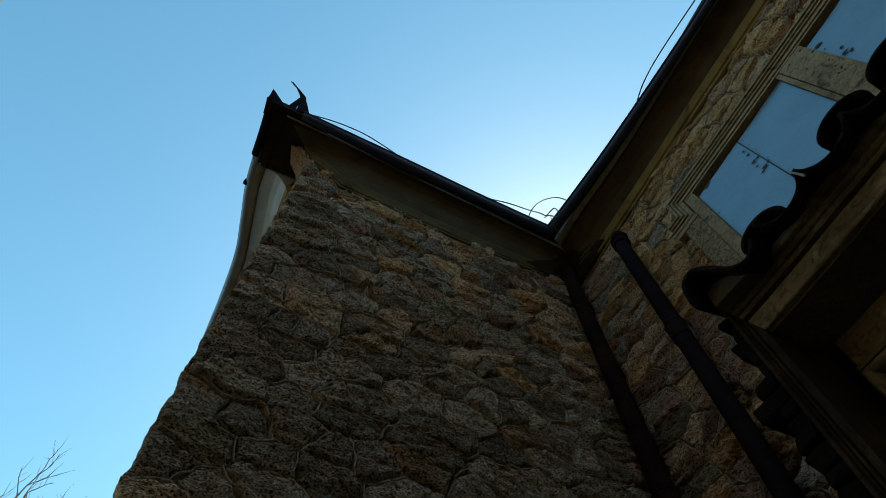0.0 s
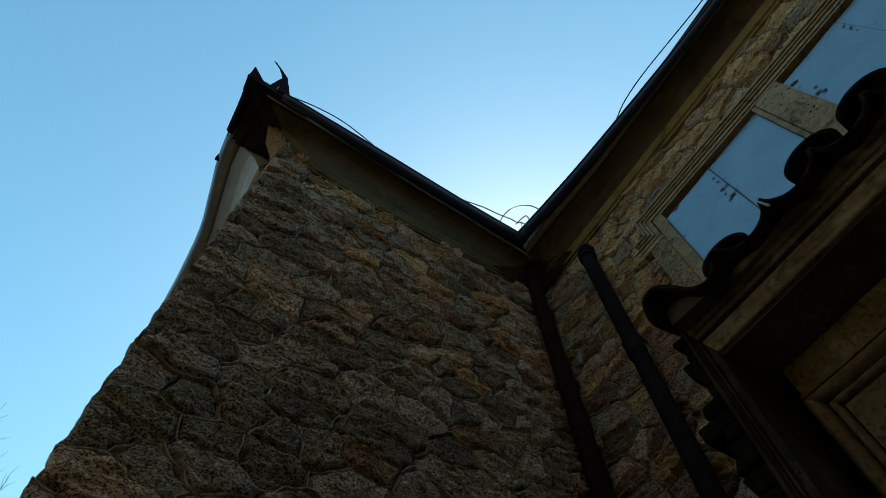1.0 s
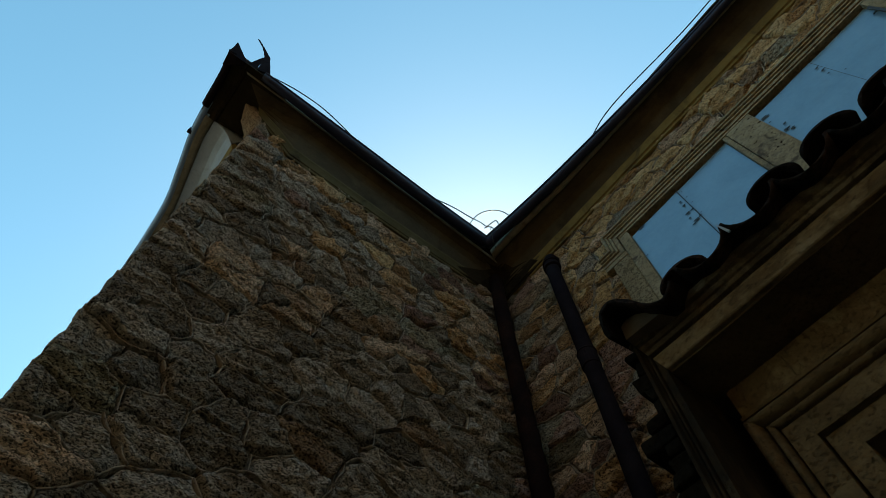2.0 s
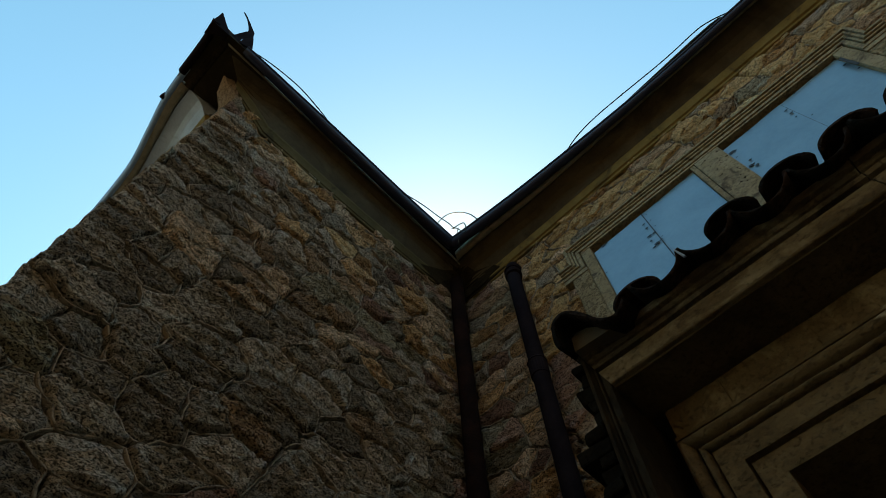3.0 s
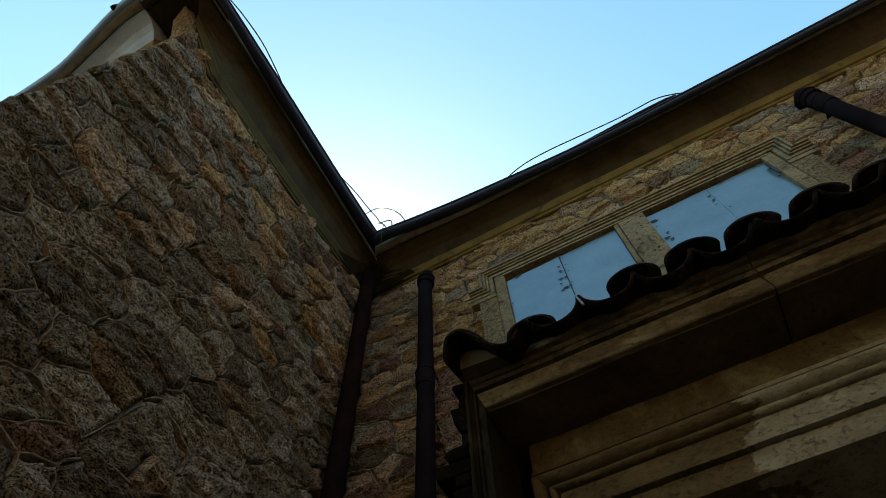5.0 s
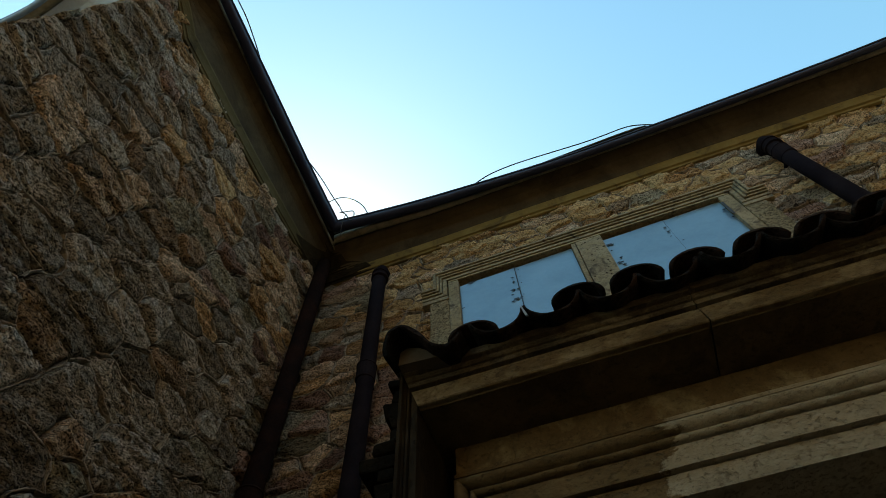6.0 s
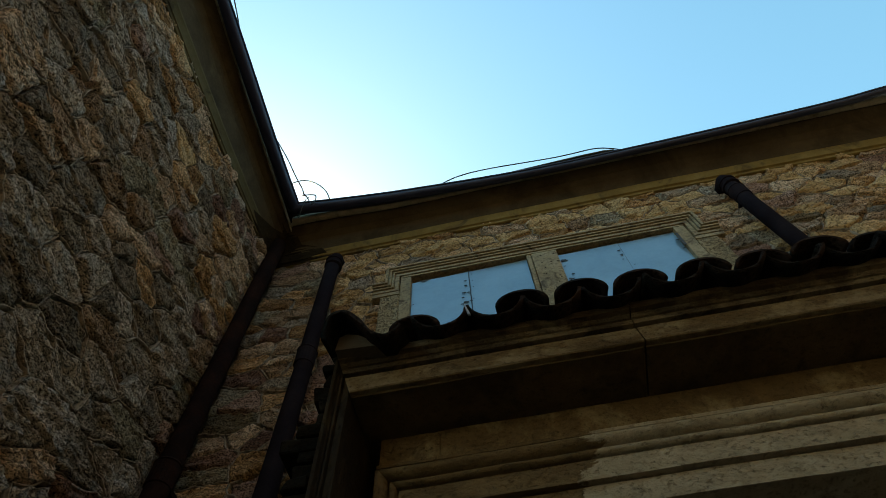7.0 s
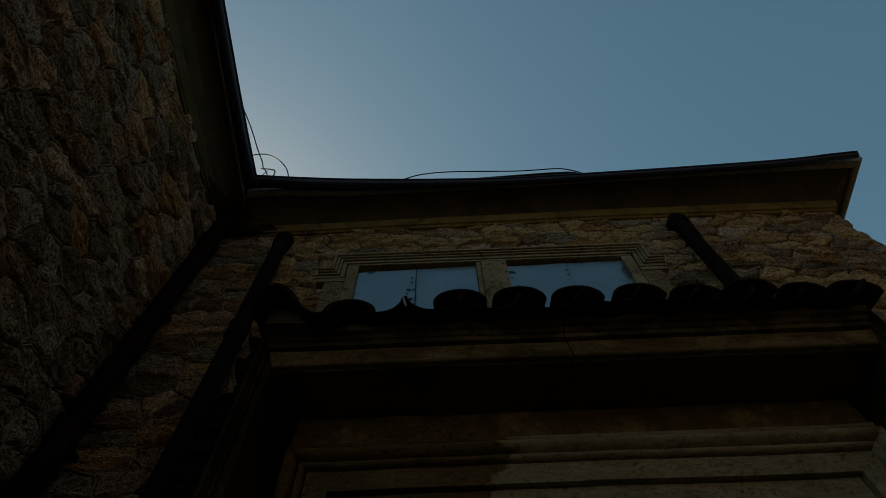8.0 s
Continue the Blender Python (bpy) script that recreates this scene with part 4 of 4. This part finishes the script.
def branch(bm, start, way, length, radius, depth):
    pts = [start]
    d = way.normalized()
    for _ in range(5):
        d = (d + Vector((rng.uniform(-1, 1), rng.uniform(-1, 1), rng.uniform(-0.3, 0.6))) * 0.22).normalized()
        pts.append(pts[-1] + d * length / 5)
    tube(bm, pts, [radius * (1 - 0.13 * i) for i in range(6)], 5 if depth > 1 else 3)
    if depth:
        for k in range(4 if depth > 1 else 3):
            p = pts[2 + k % 4]
            w = (d + Vector((rng.uniform(-1, 1), rng.uniform(-1, 1), rng.uniform(-0.2, 0.7))) * 0.9).normalized()
            branch(bm, p, w, length * rng.uniform(0.5, 0.68), radius * 0.55, depth - 1)


for k in range(6):
    bm = bmesh.new()
    a = k * 1.05
    branch(bm, trunk_top - Vector((0, 0, 0.25 * k)), Vector((math.cos(a) * 0.7, math.sin(a) * 0.7, 0.9)), rng.uniform(2.1, 2.8), 0.07, 4)
    part("limb", bm, M_BARK, tree)

# ---- rubble stones and ribbon pointing ----
def cells(u0, u1, v0, v1, w, h, seed, asp=1.5):
    """Uneven rubble cells that fill a rectangle, roughly in courses."""
    rng = random.Random(seed)
    seeds = []
    v, row = v0 + h / 2, 0
    while v < v1 + h * 0.3:
        u = u0 + rng.uniform(0, w)
        while u < u1:
            seeds.append((u + rng.uniform(-0.2, 0.2) * w, v + rng.uniform(-0.34, 0.34) * h))
            u += w * rng.choice((0.5, 0.7, 0.9, 1.1, 1.4, 1.7))
        v += h * rng.uniform(0.85, 1.15)
        row += 1
    out = []
    for i, (a, b) in enumerate(seeds):
        poly = [(u0, v0), (u1, v0), (u1, v1), (u0, v1)]
        for j, (c, d) in enumerate(seeds):
            if i == j or abs(a - c) > 3.2 * w or abs(b - d) > 3.2 * h:
                continue
            mu, mv, nu, nv = (a + c) / 2, (b + d) / 2, c - a, (d - b) * asp * asp
            new_poly = []
            for k in range(len(poly)):
                p, q = poly[k], poly[(k + 1) % len(poly)]
                sp, sq = (p[0] - mu) * nu + (p[1] - mv) * nv, (q[0] - mu) * nu + (q[1] - mv) * nv
                if sp <= 0:
                    new_poly.append(p)
                if sp * sq < 0:
                    f = sp / (sp - sq)
                    new_poly.append((p[0] + f * (q[0] - p[0]), p[1] + f * (q[1] - p[1])))
            poly = new_poly
            if len(poly) < 3:
                break
        if len(poly) >= 3:
            out.append(poly)
    return out


def stone_verts(poly, rng, to_world, step, relief=1.0):
    """Vertices and faces of one rough-hewn stone that fills the cell but for its joint."""
    k = len(poly)
    cu, cv = sum(p[0] for p in poly) / k, sum(p[1] for p in poly) / k
    ring = []
    for i in range(k):
        p, q = poly[i], poly[(i + 1) % k]
        ln = math.hypot(q[0] - p[0], q[1] - p[1])
        m = max(1, int(ln / step))
        for a in range(m):
            f = a / m
            w = 0.016 * noise.noise((p[0] * 9 + f * ln * 24, p[1] * 9, 4.0)) * (1 if a else 0.4)
            ring.append((p[0] + f * (q[0] - p[0]) - (q[1] - p[1]) / max(ln, 1e-6) * w, p[1] + f * (q[1] - p[1]) + (q[0] - p[0]) / max(ln, 1e-6) * w))
    base, rim = relief * rng.uniform(0.0, 0.030), relief * rng.choice((-0.010, -0.022, -0.034))
    tilt = (relief * rng.uniform(-0.13, 0.13), relief * rng.uniform(-0.16, 0.10))
    shift = rng.uniform(0, 50)
    verts, faces, n = [], [], len(ring)
    size = max(math.hypot(u - cu, v - cv) for u, v in ring)
    rows = max(3, int(size / step)) if step < 0.05 else 3
    gap = 0.006 / size
    shrinks = [gap, gap + 0.004] + [gap + 0.004 + (0.93 - gap) * (r / rows) ** 1.1 for r in range(1, rows + 1)]
    for r, s in enumerate(shrinks):
        for u, v in ring:
            d = math.hypot(cu - u, cv - v)
            uu, vv = u + (cu - u) * s, v + (cv - v) * s
            inset = d * (s - gap)
            w = min(1.0, (inset + 0.003) / 0.018)
            w = w * w * (3 - 2 * w)
            q = Vector((uu * 1.0, shift, vv * 1.8))
            h = relief * (0.014 * noise.noise(q * 7) + 0.022 * noise.noise((uu * 9 + shift, 3.0, vv * 30)) + 0.012 * (1.4 * abs(noise.noise(q * 15)) - 0.35) + 0.014 * (abs(noise.noise(q * 36)) - 0.25) + 0.008 * noise.noise(q * 80))
            depth = -0.05 if r == 0 else (rim + (base - rim + h) * w + ((uu - cu) * tilt[0] + (vv - cv) * tilt[1]) * w)
            verts.append(to_world(uu, vv, depth))
    for r in range(len(shrinks) - 1):
        for i in range(n):
            j = (i + 1) % n
            faces.append((r * n + i, r * n + j, (r + 1) * n + j, (r + 1) * n + i))
    faces.append(tuple(range((len(shrinks) - 1) * n, len(shrinks) * n)))
    return verts, faces, (cu, cv)


def masonry(parent, region, w, h, seed, to_world, keep, near, kinds, label, relief=1.0):
    rng = random.Random(seed)
    far_v, far_f = [], []
    rib_v, rib_f = [], []
    done = set()
    for poly in cells(*region, w, h, seed):
        poly = keep(poly)
        if not poly or len(poly) < 3:
            continue
        mid = (sum(p[0] for p in poly) / len(poly), sum(p[1] for p in poly) / len(poly))
        close = near(*mid)
        vs, fs, mid = stone_verts(poly, rng, to_world, 0.0135 if close else 0.09, relief)
        if close:
            me = bpy.data.meshes.new("stone")
            me.from_pydata(vs, [], fs)
            me.polygons.foreach_set("use_smooth", [True] * len(fs))
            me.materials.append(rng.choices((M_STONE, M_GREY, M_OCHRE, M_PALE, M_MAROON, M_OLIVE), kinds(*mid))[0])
            ob = new("stone", me)
            ob.parent = parent
        else:
            o = len(far_v)
            far_v += vs
            far_f += [tuple(o + i for i in f) for f in fs]
        for p, q in zip(poly, poly[1:] + poly[:1]):
            key = tuple(sorted(((round(p[0], 3), round(p[1], 3)), (round(q[0], 3), round(q[1], 3)))))
            ln = math.hypot(q[0] - p[0], q[1] - p[1])
            if key in done or ln < 0.05 or rng.random() < 0.26 or (abs(p[0] - region[0]) < 0.02 and abs(q[0] - region[0]) < 0.02):
                continue
            done.add(key)
            n = max(2, int(ln / 0.035))
            wid = rng.uniform(0.0034, 0.0052)
            top = relief * rng.uniform(0.002, 0.011)
            tu, tv = (q[0] - p[0]) / ln, (q[1] - p[1]) / ln
            o = len(rib_v)
            for i in range(n + 1):
                f = i / n
                off = rng.uniform(-0.011, 0.011) * (1 if 0 < i < n else 0.2)
                u, v = p[0] + f * (q[0] - p[0]) - tv * off, p[1] + f * (q[1] - p[1]) + tu * off
                ww, tt = wid * rng.uniform(0.75, 1.25), top + rng.uniform(-0.005, 0.005)
                for s, d in ((-1.5, -0.04), (-0.8, tt * 0.7), (0.0, tt), (0.8, tt * 0.7), (1.5, -0.04)):
                    rib_v.append(to_world(u - tv * ww * s, v + tu * ww * s, d))
                if i:
                    for c in range(4):
                        a = o + (i - 1) * 5 + c
                        rib_f.append((a, a + 1, a + 6, a + 5))
    me = bpy.data.meshes.new("pointing")
    me.from_pydata(rib_v, [], rib_f)
    me.polygons.foreach_set("use_smooth", [True] * len(rib_f))
    me.materials.append(M_POINT)
    ob = new("pointing", me)
    ob.parent = parent
    tagged(ob, "raised lime mortar ribbons between the stones", kind="stuff")
    if far_v:
        me = bpy.data.meshes.new("lower_stones")
        me.from_pydata(far_v, [], far_f)
        me.polygons.foreach_set("use_smooth", [True] * len(far_f))
        me.materials.append(M_STONE)
        ob = new("lower_stones", me)
        ob.parent = parent
        tagged(ob, label, kind="stuff")


def clip_hole(poly, u0, u1, v0, v1):
    """Keeps of the cell what lies beside a rectangular opening."""
    cu, cv = sum(p[0] for p in poly) / len(poly), sum(p[1] for p in poly) / len(poly)
    if all(p[0] <= u0 or p[0] >= u1 or p[1] <= v0 or p[1] >= v1 for p in poly) and not (u0 < cu < u1 and v0 < cv < v1):
        return poly
    gaps = [(u0 - cu, 0, 1, u0), (cu - u1, 0, -1, u1), (v0 - cv, 1, 1, v0), (cv - v1, 1, -1, v1)]
    g, ax, sg, val = max(gaps)
    if g < -0.04:
        return None
    out = []
    for p, q in zip(poly, poly[1:] + poly[:1]):
        sp, sq = (p[ax] - val) * sg, (q[ax] - val) * sg
        if sp <= 0:
            out.append(p)
        if sp * sq < 0:
            f = sp / (sp - sq)
            out.append((p[0] + f * (q[0] - p[0]), p[1] + f * (q[1] - p[1])))
    return out


def side_keep(poly):
    """Stones run up to the roof at the outer corner and to the cornice elsewhere."""
    mid = sum(p[0] for p in poly) / len(poly)
    top = 5.74 if mid < SIDE_END + 0.2 else 5.47
    out = []
    for p, q in zip(poly, poly[1:] + poly[:1]):
        if p[1] <= top:
            out.append(p)
        if (p[1] - top) * (q[1] - top) < 0:
            f = (top - p[1]) / (q[1] - p[1])
            out.append((p[0] + f * (q[0] - p[0]), top))
    return out


def side_kinds(u, v):
    """Shares of plain, grey, ochre, pale, maroon and olive stones: warm under the cornice and at the inner corner, grey below."""
    if u > -0.62 and v > 4.45:
        return (0.28, 0.12, 0.44, 0.02, 0.10, 0.04)
    if v > 5.08:
        return (0.34, 0.16, 0.34, 0.05, 0.09, 0.02)
    if v > 4.6 and u > -1.5:
        return (0.38, 0.34, 0.12, 0.04, 0.06, 0.06)
    if v > 4.0 and u > -1.9:
        return (0.36, 0.40, 0.04, 0.0, 0.10, 0.10)
    return (0.12, 0.78, 0.0, 0.0, 0.05, 0.05)


masonry(wall_side, (SIDE_END, -0.02, 0.0, 5.76), 0.20, 0.128, 31, lambda u, v, d: (SIDE_X + d, u, v), side_keep, lambda u, v: v > 2.5, side_kinds, "rubble stones of the lower side wall", 0.95)


def front_keep(poly):
    poly = clip_hole(poly, 0.915, 2.77, 3.75, 5.06)
    return clip_hole(poly, 0.90, 2.97, -1, 3.2) if poly else None


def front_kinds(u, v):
    # ochre stones; darker kinds near the corner and low down stand in for shade
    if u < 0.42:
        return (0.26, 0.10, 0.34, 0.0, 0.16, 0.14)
    if u < 0.95 and v < 4.3:
        return (0.34, 0.14, 0.24, 0.0, 0.18, 0.10)
    if u < 2.9:
        return (0.12, 0.06, 0.16, 0.62, 0.02, 0.02)
    return (0.22, 0.22, 0.08, 0.44, 0.02, 0.02)


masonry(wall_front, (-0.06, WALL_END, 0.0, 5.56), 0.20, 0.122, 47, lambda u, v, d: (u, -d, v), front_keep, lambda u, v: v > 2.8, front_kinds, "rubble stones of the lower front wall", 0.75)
